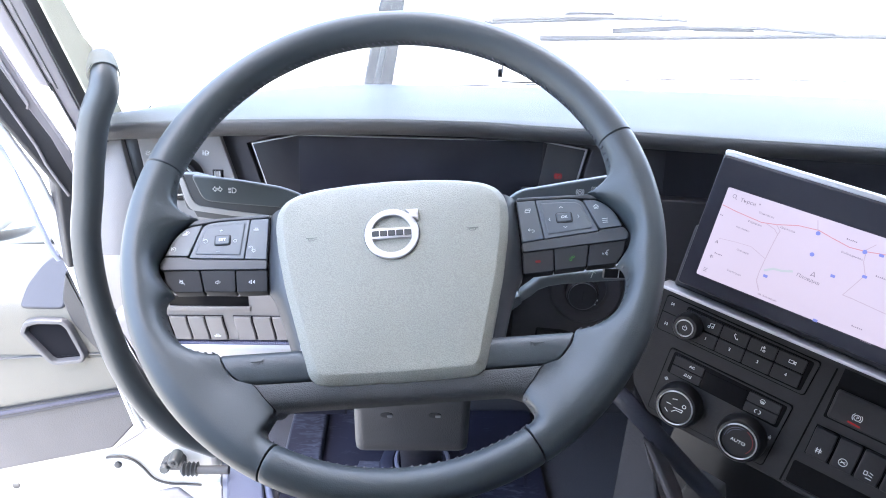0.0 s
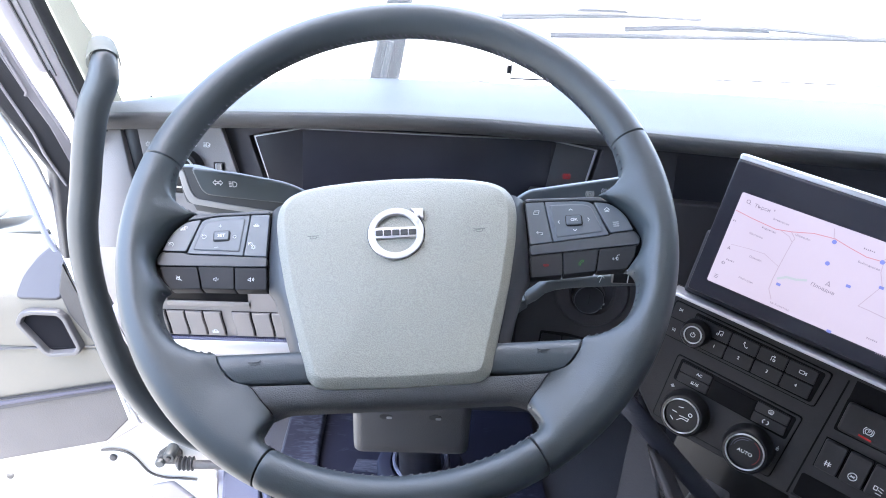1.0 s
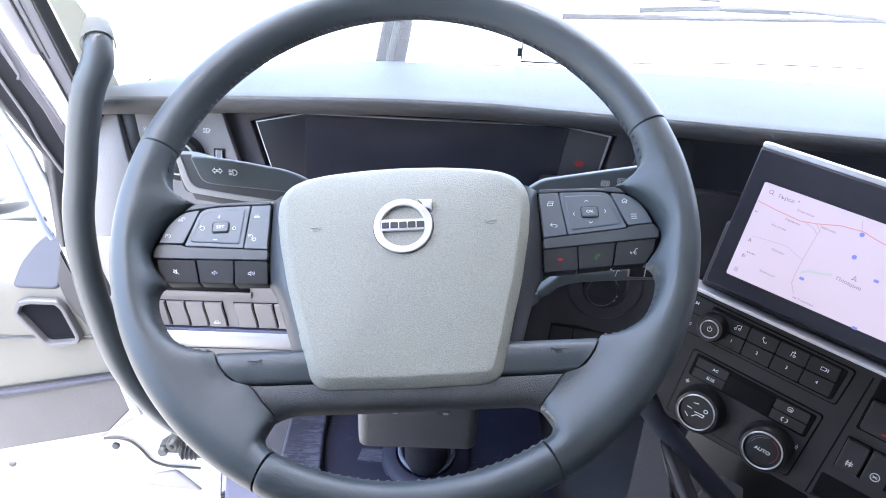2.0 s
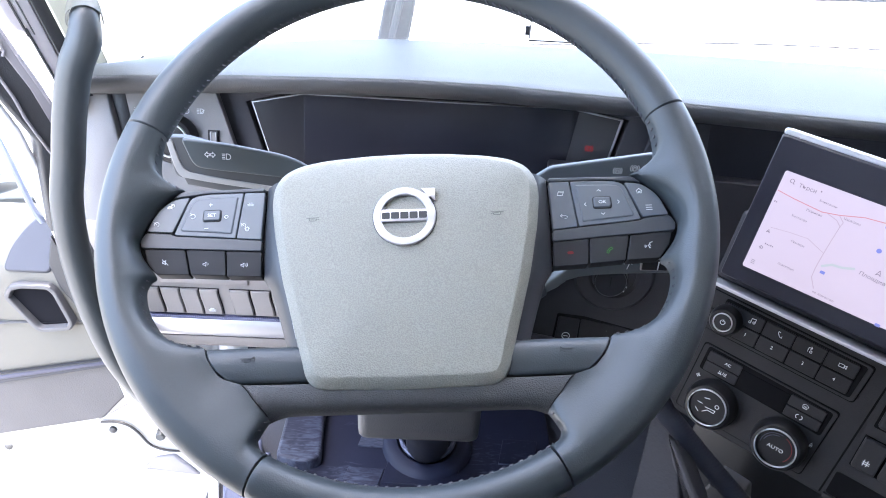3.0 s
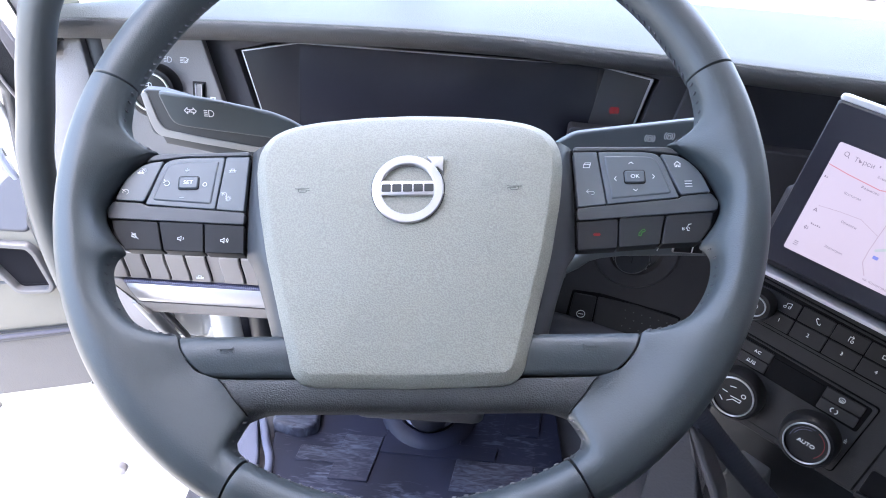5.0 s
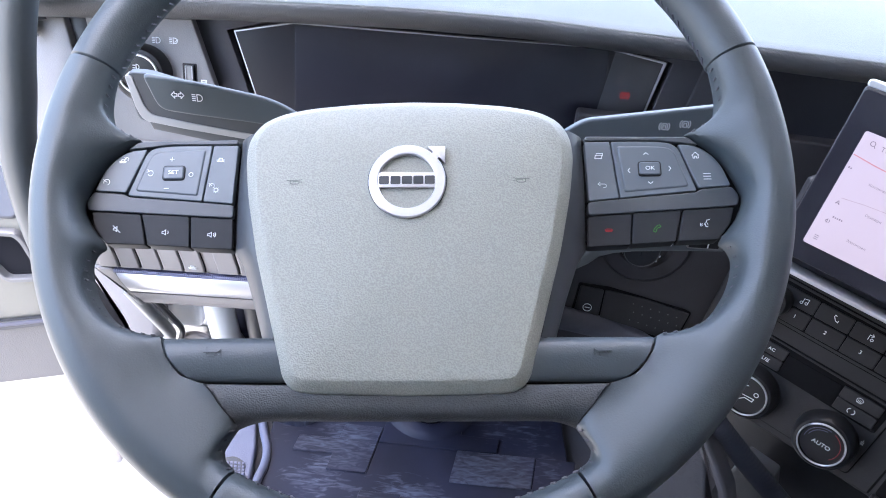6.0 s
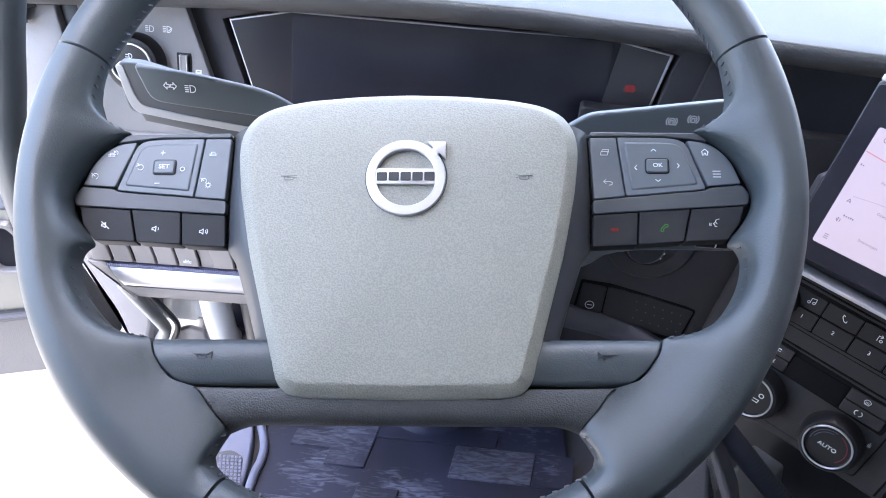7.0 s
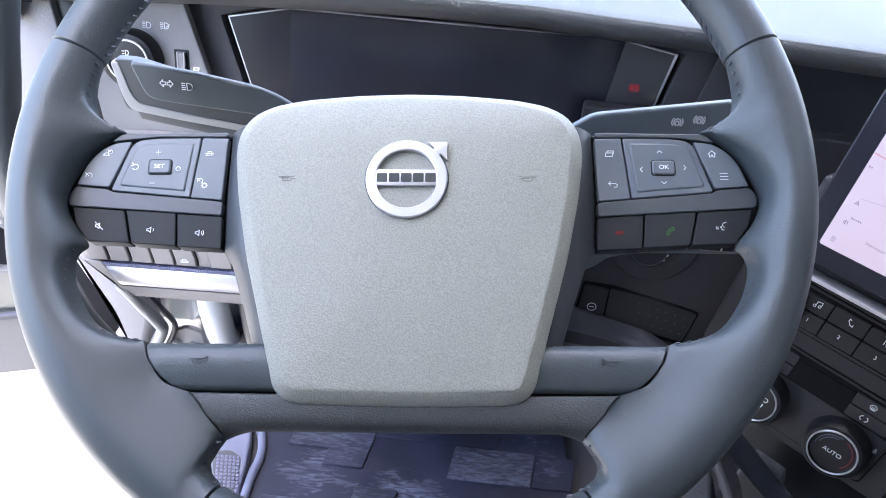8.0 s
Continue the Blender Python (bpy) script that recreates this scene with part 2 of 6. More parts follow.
def inset(poly, d):
    """An outline moved inwards by d (counter-clockwise outlines)."""
    area = sum(poly[i - 1][0] * poly[i][1] - poly[i][0] * poly[i - 1][1] for i in range(len(poly)))
    d = d if area > 0 else -d
    out, n = [], len(poly)
    for i in range(n):
        a, b, c = Vector(poly[i - 1]), Vector(poly[i]), Vector(poly[(i + 1) % n])
        e, f = (b - a), (c - b)
        ne, nf = Vector((-e.y, e.x)), Vector((-f.y, f.x))
        if ne.length > 1e-9:
            ne.normalize()
        if nf.length > 1e-9:
            nf.normalize()
        m = ne + nf
        m = m.normalized() if m.length > 1e-6 else ne
        s = max(0.5, m.dot(nf))
        out.append(b + m * d / s)
    for _ in range(6):
        for i in range(n):
            j = (i + 1) % n
            if (out[j] - out[i]).dot(Vector(poly[j]) - Vector(poly[i])) < 0:
                out[i] = out[j] = (out[i] + out[j]) / 2
    return [tuple(p) for p in out]


def rings(bm, loops, close=False, ends=(True, True)):
    """Skins a row of loops of points."""
    vs = [[bm.verts.new(p) for p in loop] for loop in loops]
    n = len(vs[0])
    rows = list(zip(vs, vs[1:] + ([vs[0]] if close else [])))[: len(vs) if close else len(vs) - 1]
    for a, b in rows:
        for i in range(n):
            bm.faces.new((a[i], a[(i + 1) % n], b[(i + 1) % n], b[i])).smooth = True
    if not close:
        if ends[0]:
            bm.faces.new(reversed(vs[0]))
        if ends[1]:
            bm.faces.new(vs[-1])
    return vs


def prism(poly, low, high, bevel=0.001, bm=None, steps=3, dome=0.0):
    """A plate of that outline from low to high, its upper edge rounded."""
    bm = bm or bmesh.new()
    loops = [[(x, y, low) for x, y in poly]]
    for j in range(steps + 1):
        a = j / steps * math.pi / 2
        q = inset(poly, bevel * (1 - math.cos(a))) if j else poly
        loops.append([(x, y, high - bevel + bevel * math.sin(a)) for x, y in q])
    if dome:
        q = inset(poly, bevel)
        cx, cy = sum(p[0] for p in q) / len(q), sum(p[1] for p in q) / len(q)
        for k in (0.85, 0.6, 0.3):
            loops.append([(cx + (x - cx) * k, cy + (y - cy) * k, high + dome * (1 - k * k)) for x, y in q])
    rings(bm, loops)
    return bm


def rect(x0, y0, x1, y1):
    return [(x0, y0), (x1, y0), (x1, y1), (x0, y1)]


def box(x0, y0, z0, x1, y1, z1, bevel=0.002, bm=None):
    return prism(rect(x0, y0, x1, y1), z0, z1, bevel, bm, 2)


def circle(r, n=40, x=0.0, y=0.0, k=1.0):
    return [(x + r * math.cos(2 * math.pi * i / n), y + k * r * math.sin(2 * math.pi * i / n)) for i in range(n)]


def turned(profile, n=40, bm=None, x=0.0, y=0.0):
    """A turned body from rows of (radius, height)."""
    bm = bm or bmesh.new()
    rings(bm, [[(px, py, h) for px, py in circle(max(r, 1e-5), n, x, y)] for r, h in profile])
    return bm


def smooth_path(pts, per=6):
    """A Catmull-Rom curve through the points."""
    p = [Vector(q) for q in pts]
    p = [2 * p[0] - p[1]] + p + [2 * p[-1] - p[-2]]
    out = []
    for i in range(1, len(p) - 2):
        for j in range(per):
            t = j / per
            out.append(0.5 * (2 * p[i] + (p[i + 1] - p[i - 1]) * t + (2 * p[i - 1] - 5 * p[i] + 4 * p[i + 1] - p[i + 2]) * t * t
                              + (3 * p[i] - p[i - 1] - 3 * p[i + 1] + p[i + 2]) * t ** 3))
    return out + [p[-2]]


def tube(pts, radius, n=16, per=6, bm=None, flat=1.0):
    """A round bar along a curve; radius may be one value or one for each end."""
    bm = bm or bmesh.new()
    path = smooth_path(pts, per) if per > 1 else [Vector(q) for q in pts]
    r0, r1 = radius if isinstance(radius, tuple) else (0, 0) if callable(radius) else (radius, radius)
    side, loops = None, []
    for i, p in enumerate(path):
        d = (path[min(i + 1, len(path) - 1)] - path[max(i - 1, 0)]).normalized()
        if side is None:
            side = d.orthogonal().normalized()
        side = (side - d * side.dot(d)).normalized()
        up = d.cross(side)
        r = radius(i / (len(path) - 1)) if callable(radius) else r0 + (r1 - r0) * i / (len(path) - 1)
        loops.append([p + side * r * math.cos(a) + up * r * flat * math.sin(a) for a in (2 * math.pi * k / n for k in range(n))])
    rings(bm, loops)
    return bm


def strokes(lines, w, z, h=0.0003, bm=None):
    """Thin raised lines, each a row of (x, y), of width w on the level z."""
    bm = bm or bmesh.new()
    for line in lines:
        for (x0, y0), (x1, y1) in zip(line, line[1:]):
            d = Vector((x1 - x0, y1 - y0))
            if d.length < 1e-7:
                continue
            d.normalize()
            s, e = Vector((-d.y, d.x)) * w / 2, d * w * 0.35
            a, b = Vector((x0, y0)) - e, Vector((x1, y1)) + e
            q = [a - s, b - s, b + s, a + s]
            rings(bm, [[(p.x, p.y, z) for p in q], [(p.x, p.y, z + h) for p in q]])
    return bm


def arc(x, y, r, a0, a1, n=10):
    return [(x + r * math.cos(radians(a0 + (a1 - a0) * i / n)), y + r * math.sin(radians(a0 + (a1 - a0) * i / n))) for i in range(n + 1)]


def lettering(name, text, size, x, y, z, mat, parent, turn=0.0, wide=1.0):
    """Words in the built-in font as a mesh, centred on (x, y)."""
    curve = bpy.data.curves.new(name, "FONT")
    curve.body, curve.size, curve.align_x, curve.align_y, curve.extrude = text, size, "CENTER", "CENTER", 0.0001
    tmp = bpy.data.objects.new(name, curve)
    scene.collection.objects.link(tmp)
    me = bpy.data.meshes.new_from_object(tmp.evaluated_get(bpy.context.evaluated_depsgraph_get()))
    bpy.data.objects.remove(tmp)
    me.transform(pose(x, y, z, 0, 0, turn) @ Matrix.Diagonal((wide, 1, 1, 1)))
    me.materials.clear()
    me.materials.append(mat)
    ob = new(name, me)
    ob.parent = parent
    return ob


def sheet(rows, thick=0.0, bm=None):
    """A grid of points as a surface."""
    bm = bm or bmesh.new()
    vs = [[bm.verts.new(p) for p in row] for row in rows]
    for a, b in zip(vs, vs[1:]):
        for i in range(len(a) - 1):
            bm.faces.new((a[i], a[i + 1], b[i + 1], b[i])).smooth = True
    if thick:
        bmesh.ops.solidify(bm, geom=bm.faces[:], thickness=thick)
    return bm


def bar(profile, x0, x1, n=2, bm=None):
    """A length of moulding of that closed (y, z) profile; its ends may slant as functions of y."""
    bm = bm or bmesh.new()
    a = x0 if callable(x0) else (lambda y: x0)
    b = x1 if callable(x1) else (lambda y: x1)
    rings(bm, [[(a(y) + (b(y) - a(y)) * i / (n - 1), y, z) for y, z in profile] for i in range(n)])
    return bm


def along(table, x):
    """A value read off a short table of (x, value), smoothly."""
    return float(np.interp(x, [a for a, _ in table], [b for _, b in table]))


def slab(name, m, poly, low, high, mat, parent=None, bevel=0.002, label="", category="", kind="", smooth=True, group=""):
    """A plate of that outline in the frame m, as an object in the world or a part."""
    ob = part(name, prism(poly, low, high, bevel), mat, parent, label, smooth, kind)
    if parent is None:
        ob.matrix_world = m
    return tagged(ob, category=category, group=group)


# ---- steering wheel ----
RIM, OUTER = 0.2105, 0.2263
# inner edge of the right grip, across and up, from the upper joint round the button pod and the spoke to the lower joint
GRIP_EDGE = [(0.1837, 0.0640), (0.1872, 0.0500), (0.1885, 0.0400), (0.1858, 0.0325), (0.1755, 0.0258), (0.1690, 0.0232), (0.1735, 0.0212), (0.1825, 0.0150), (0.1912, 0.0050), (0.1970, -0.0070), (0.2000, -0.0180),
             (0.1955, -0.0300), (0.1843, -0.0446), (0.1866, -0.0500), (0.1888, -0.0572), (0.1868, -0.0676), (0.1816, -0.0787), (0.1718, -0.0910), (0.1590, -0.0976), (0.1485, -0.1000), (0.1408, -0.1018), (0.1366, -0.1106),
             (0.1272, -0.1226), (0.1180, -0.1266), (0.1102, -0.1296), (0.1026, -0.1390), (0.0940, -0.1496), (0.0965, -0.1556), (0.1004, -0.1607), (0.1014, -0.1650), (0.0992, -0.1696), (0.0921, -0.1742)]
# along that edge: the angle on the rim, the level of the edge, and how flat the leather lies
GRIP_ANGLE = [(0, 19.0), (1, 14.8), (3, 10), (6, 5.8), (8, 1.5), (12, -12.6), (15, -20), (20, -37), (23, -49), (26, -56.2), (29, -59.7), (31, -62.2)]
GRIP_LEVEL = [(0, 0.0), (2, -0.003), (4, -0.008), (6, -0.0098), (8, -0.0106), (12, -0.011), (14, -0.006), (15, -0.004), (19, -0.004), (21, 0.0010), (23, 0.0020), (24, 0.0023), (25, 0.0018), (25.5, 0.0012), (26, -0.0030), (28, -0.0055), (29, -0.0045), (31, 0.0)]
GRIP_FLAT = [(0, 0.0), (2, 0.1), (4, 0.8), (5, 0.9), (7, 0.3), (9, 0.06), (11, 0.06), (14, 0.2), (16, 0.25), (18, 0.7), (20, 1.0), (25, 1.0), (26, 0.75), (28, 0.35), (29, 0.2), (31, 0.0)]


def grip_edge(i):
    """A point of the grip's inner edge, at a place between two rows of its table."""
    n = len(GRIP_EDGE)
    j = min(int(i), n - 2)
    t, out = i - j, []
    for k in (0, 1):
        p, q, r, s = (GRIP_EDGE[max(0, min(n - 1, j + e))][k] for e in (-1, 0, 1, 2))
        out.append(0.5 * (2 * q + (r - p) * t + (2 * p - 5 * q + 4 * r - s) * t * t + (3 * q - p - 3 * r + s) * t ** 3))
    return out + [along(GRIP_LEVEL, i), along(GRIP_ANGLE, i), along(GRIP_FLAT, i)]


def grip_height(row, f):
    """The leather's level between the crest of the rim (f = 0) and its inner edge (f = 1)."""
    x, y, level, deg, w = row
    d = radians(deg)
    crest, edge = Vector((math.cos(d), math.sin(d))) * RIM, Vector((x, y))
    q = crest.lerp(edge, f)
    round_z = level + (0.0163 - level) * math.sqrt(max(0, 1 - f * f))
    dip = min(1, max(0, (-level - 0.003) / 0.004))
    flush = min(1, max(dip, level / 0.0012))
    fall = min(1, max(0, 1 - (RIM - q.length) / (0.042 * (1 - flush) + max(0.016, RIM - edge.length) * flush)))
    base = max(level, 0.0018) * (1 - dip) + level * dip
    flat = base + (0.0163 - base) * fall * fall * (3 - 2 * fall)
    turn_down = max(0.003, min(0.020, (flat - level) * 1.4))
    near = min(1, (1 - f) * (crest - edge).length / turn_down)
    flat_z = level + (flat - level) * math.sqrt(1 - (1 - near) ** 2)
    return q.x, q.y, round_z * (1 - w) + flat_z * w


def grip_mesh():
    """The leather grip: round on the outside, running down to the pod and out over the lower spoke."""
    loops, n = [], 5 * (len(GRIP_EDGE) - 1)
    for i in range(n + 1):
        x, y, level, deg, w = grip_edge(i / 5)
        d = radians(deg)
        out = Vector((math.cos(d), math.sin(d)))
        crest, edge = out * RIM, Vector((x, y))
        loop = []
        for k in range(9):
            a = math.pi / 2 * k / 8
            q = out * (RIM + 0.0158 * math.cos(a))
            loop.append((q.x, q.y, 0.0163 * math.sin(a)))
        for k in range(1, 17):
            loop.append(grip_height(grip_edge(i / 5), (k / 16) ** 1.15))
        ramp = min(1, i / 12, (n - i) / 8)
        loop.append((edge.x, edge.y, (level - 0.0008) * (1 - ramp) + min(level - 0.004, -0.012) * ramp))
        q = edge.lerp(crest, 0.35)
        loop.append((q.x, q.y, -0.0124 * (1 - ramp) - 0.0165 * ramp))
        for k in range(7):
            a = math.pi / 2 * (1 - k / 7)
            q = out * (RIM + 0.0158 * math.cos(a))
            loop.append((q.x, q.y, -0.0163 * math.sin(a)))
        loops.append(loop)
    for _ in range(50):
        old = [[Vector(p) for p in loop] for loop in loops]
        for i in range(1, len(loops) - 1):
            for k in range(10, 25):
                f = ((k - 8) / 16) ** 1.15
                soft = 0.5 * (1 - f ** 6) * min(1, (k - 8) / 4)
                loops[i][k] = tuple(old[i][k].lerp((old[i - 1][k] + old[i + 1][k]) / 2, soft))
    for _ in range(10):
        old = [[Vector(p) for p in loop] for loop in loops]
        for i in range(1, len(loops) - 1):
            for k in range(6, 19):
                loops[i][k] = tuple(old[i][k].lerp((old[i][k - 1] + old[i][k + 1]) / 2, 0.4 * min(1, i / 6, (n - i) / 6)))
    bm = bmesh.new()
    first = [((Vector(p) - Vector((math.cos(radians(19.0)), math.sin(radians(19.0)), 0)) * RIM) * 0.93 + Vector((math.cos(radians(19.0)), math.sin(radians(19.0)), 0)) * RIM) for p in loops[0]]
    last = [((Vector(p) - Vector((math.cos(radians(-62.2)), math.sin(radians(-62.2)), 0)) * RIM) * 0.93 + Vector((math.cos(radians(-62.2)), math.sin(radians(-62.2)), 0)) * RIM) for p in loops[-1]]
    rings(bm, [first] + loops + [last])
    return bm


def edge_stitches(bm, i0, i1, gap):
    """Small loops of thread over the grip's inner edge."""
    i, step, run = i0, 0.02, gap
    last = Vector(grip_edge(i0)[:2])
    while i < i1:
        x, y, level, deg, w = grip_edge(i)
        p = Vector((x, y))
        run += (p - last).length
        last = p
        if run >= gap:
            run = 0.0
            rim = Vector((math.cos(radians(deg)), math.sin(radians(deg)))) * RIM
            long = (rim - p).length
            d = (rim - p).normalized()
            s = Vector((-d.y, d.x)) * 0.0009
            row = grip_edge(i)
            line, gone, e = [], 0.0, 0.0001
            while gone < 0.0020 and e < long * 0.5:
                z = grip_height(row, 1 - e / long)[2]
                q = p + d * e + s * (gone / 0.0020 - 0.5)
                q = Vector((q.x, q.y, z + 0.0009))
                if line:
                    gone += (q - line[-1]).length
                line.append(q)
                e += 0.00012
            line = [line[0] - Vector((d.x * 0.0004, d.y * 0.0004, 0.0006)), line[len(line) // 2], line[-1]]
            tube(line, 0.00055, 5, 3, bm)
        i += step
    return bm


def rim_loop(deg, inner, shrink=1.0, half=0.0163, outer=OUTER):
    """The round section of the rim at that angle."""
    mid, a = (inner + outer) / 2, (outer - inner) / 2
    edge = min(0.0158, a)
    c, s = math.cos(radians(deg)), math.sin(radians(deg))
    loop = []
    for k in range(32):
        up = 1 if k < 16 else -1
        r = mid + a * math.cos(math.pi * (k + 0.5) / 16)
        n = half
        if r - inner < edge:
            n = n * math.sqrt(max(0, 1 - ((edge - r + inner) / edge) ** 2))
        if outer - r < 0.0158:
            n = n * math.sqrt(max(0, 1 - ((0.0158 - outer + r) / 0.0158) ** 2))
        r = mid + (r - mid) * shrink
        loop.append((r * c, r * s, n * up * shrink))
    return loop


def rim_section(a0, a1, inner, step=1.5):
    """A length of rim between two angles, its ends drawn in at the joint."""
    n = max(4, int(abs(a1 - a0) / step))
    loops = []
    for i in range(n + 1):
        t = a0 + (a1 - a0) * i / n
        if i == 0:
            loops += [rim_loop(t, inner(t), 0.90), rim_loop(t + (a1 - a0) * 0.0012, inner(t), 0.965)]
            t += math.copysign(0.35, a1 - a0)
        if i == n:
            t -= math.copysign(0.35, a1 - a0)
        loops.append(rim_loop(t, inner(t)))
    loops += [rim_loop(a1 - (a1 - a0) * 0.0012, inner(a1), 0.965), rim_loop(a1, inner(a1), 0.90)]
    bm = bmesh.new()
    rings(bm, loops)
    return bm


def mirrored(bm):
    bmesh.ops.transform(bm, matrix=Matrix.Diagonal((-1, 1, 1, 1)), verts=bm.verts)
    bmesh.ops.reverse_faces(bm, faces=bm.faces)
    return bm


wheel = thing("steering_wheel", "dark leather steering wheel with a pale grey airbag cover", "steering wheel", WHEEL)
part("rim_top", rim_section(19.2, 160.8, lambda t: 0.1945), LEATHER, wheel, "smooth dark leather rim with a stitched seam")
part("rim_bottom", rim_section(-62.5, -117.5, lambda t: 0.1972), LEATHER, wheel, "smooth dark leather rim with a stitched seam")
for side in (1, -1):
    bm = grip_mesh()
    part("grip", mirrored(bm) if side < 0 else bm, LEATHER, wheel, "contoured leather grip running into the spokes")


def stitch_run(bm, a0, a1, radius, level, gap, size=22):
    """Slanted stitches side by side along an inner edge of the rim, from one angle of its section to another."""
    n = max(2, int(abs(radians(a1 - a0)) * 0.2 / gap))
    for i in range(n + 1):
        t = a0 + (a1 - a0) * i / n
        r = radius(t)
        c, s = math.cos(radians(t)), math.sin(radians(t))
        slant = radians(t + 90)
        e = Vector((math.cos(slant), math.sin(slant), 0)) * 0.0011
        line = []
        for j in range(4):
            a = radians(level + size * j / 3)
            rr = r + 0.0158 * (1 - math.cos(a)) - 0.0002
            line.append(Vector((rr * c, rr * s, 0.0166 * math.sin(a))) + e * (j / 1.5 - 1))
        tube(line, 0.00065, 5, 1, bm)
    return bm


bm = stitch_run(bmesh.new(), 21, 159, lambda t: 0.1945, -12, 0.0060, 13)
part("stitching", bm, LILAC, wheel, "row of fine stitches along the inner edge of the rim", kind="stuff")
bm = bmesh.new()
for k in (1, -1):
    stitch_run(bm, 90 - k * 152.5, 90 - k * 178, lambda t: 0.1972, -6, 0.0066, 16)
for k in (1, -1):
    half = bmesh.new()
    for i0, i1 in ((0.3, 5.0), (13.0, 20.0), (26.6, 30.9)):
        edge_stitches(half, i0, i1, 0.0062)
    if k < 0:
        mirrored(half)
    me = bpy.data.meshes.new("half")
    half.to_mesh(me)
    half.free()
    bm.from_mesh(me)
    bpy.data.meshes.remove(me)
part("stitching", bm, PALE_THREAD, wheel, "row of fine grey stitches along the inner edge of the rim", kind="stuff")

HUB_HALF = [(0.0, 0.0457), (0.030, 0.0444), (0.060, 0.0408), (0.078, 0.0362), (0.090, 0.0288), (0.0968, 0.0170), (0.0980, 0.004), (0.0950, -0.020),
            (0.0878, -0.055), (0.0752, -0.101), (0.0716, -0.114), (0.0684, -0.1260), (0.0626, -0.1325), (0.054, -0.1342), (0.0, -0.1352)]
hub_outline = rounded([(x, y) for x, y in HUB_HALF] + [(-x, y) for x, y in reversed(HUB_HALF[1:-1])], 0.006, 3)
bm = bmesh.new()
loops = [[(x, y, -0.022) for x, y in hub_outline]]
for d, n in ((0.0, -0.004), (0.0, 0.0016), (0.0003, 0.0027), (0.0010, 0.0036), (0.0066, 0.0085), (0.0072, 0.0088), (0.0082, 0.0090), (0.0108, 0.0091)):
    loops.append([(x, y, n - 0.006 * max(0, (y - 0.015) / 0.026) ** 2) for x, y in inset(hub_outline, d)])
face = inset(hub_outline, 0.0125)
cy = -0.045
for k in (0.94, 0.8, 0.6, 0.35, 0.12):
    loops.append([(x * k, cy + (y - cy) * k, 0.0093 + 0.0030 * (1 - k * k) - 0.005 * max(0, (cy + (y - cy) * k - 0.012) / 0.026) ** 2) for x, y in face])
rings(bm, loops)
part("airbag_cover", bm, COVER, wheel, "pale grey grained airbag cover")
part("hub_base", prism(inset(hub_outline, 0.0015), -0.034, -0.0100, 0.002), POD, wheel)
part("hub_collar", prism([(0.056 * math.cos(radians(d)), 0.018 + 0.0275 * math.sin(radians(d))) for d in range(0, 181, 6)], -0.05, -0.014, 0.003), TWEETER, wheel, "pale blue-grey collar edge behind the airbag cover")

# the badge: ring, cross bar and arrow, with blocks in place of its letters
badge = thing("badge", "round satin silver badge with an arrow", "")
badge.parent = wheel
badge.location = (0, -0.0142, 0.0112)


def annulus(ro, ri, low, high, b=0.0006, n=56):
    bm = bmesh.new()
    rings(bm, [[(x, y, z) for x, y in circle(r, n)] for r, z in ((ro, low), (ro, high - b), (ro - b, high), (ri + b, high), (ri, high - b), (ri, low))], close=True)
    return bm


part("ring", annulus(0.0223, 0.0166, 0.0, 0.0032), SILVER, badge)
part("ring_edge", annulus(0.0232, 0.0200, -0.001, 0.0010), EMBOSS, badge)
part("arrow", prism([(0.0118, 0.0212), (0.0220, 0.0212), (0.0220, 0.0108), (0.0186, 0.0142), (0.0164, 0.0122), (0.0130, 0.0156), (0.0150, 0.0178)], 0.0, 0.0030, 0.0004), SILVER, badge)
part("cross_bar", box(-0.0172, -0.0040, 0.0, 0.0172, 0.0052, 0.0028, 0.0005), SILVER, badge)
for i in range(5):
    part("letter_block", prism(rounded(rect(-0.0162 + i * 0.0066, -0.0021, -0.0104 + i * 0.0066, 0.0030), 0.0007, 2), 0.0027, 0.0031, 0.0001, None, 1), EMBOSS, badge)


def horn_mark(k, x, y, s=1.0):
    """A small horn in outline."""
    pts = [[(-0.0062, 0.0012), (0.0030, 0.0011), (0.0048, 0.0016), (0.0062, 0.0030), (0.0062, -0.0016), (0.0046, -0.0003), (0.0026, 0.0000), (-0.0018, 0.0002)],
           [(-0.0030, 0.0011), (-0.0038, 0.0002), (-0.0036, -0.0012), (-0.0026, -0.0018), (0.0018, -0.0018), (0.0028, -0.0010), (0.0026, 0.0000)]]
    return [[(x + k * a * s, y + b * s) for a, b in line] for line in pts]


for k in (1, -1):
    part("horn_symbol", strokes(horn_mark(k, -k * 0.0655, -0.0130, 0.8), 0.00045, 0.0099, 0.0008), HUB_MARK, wheel)

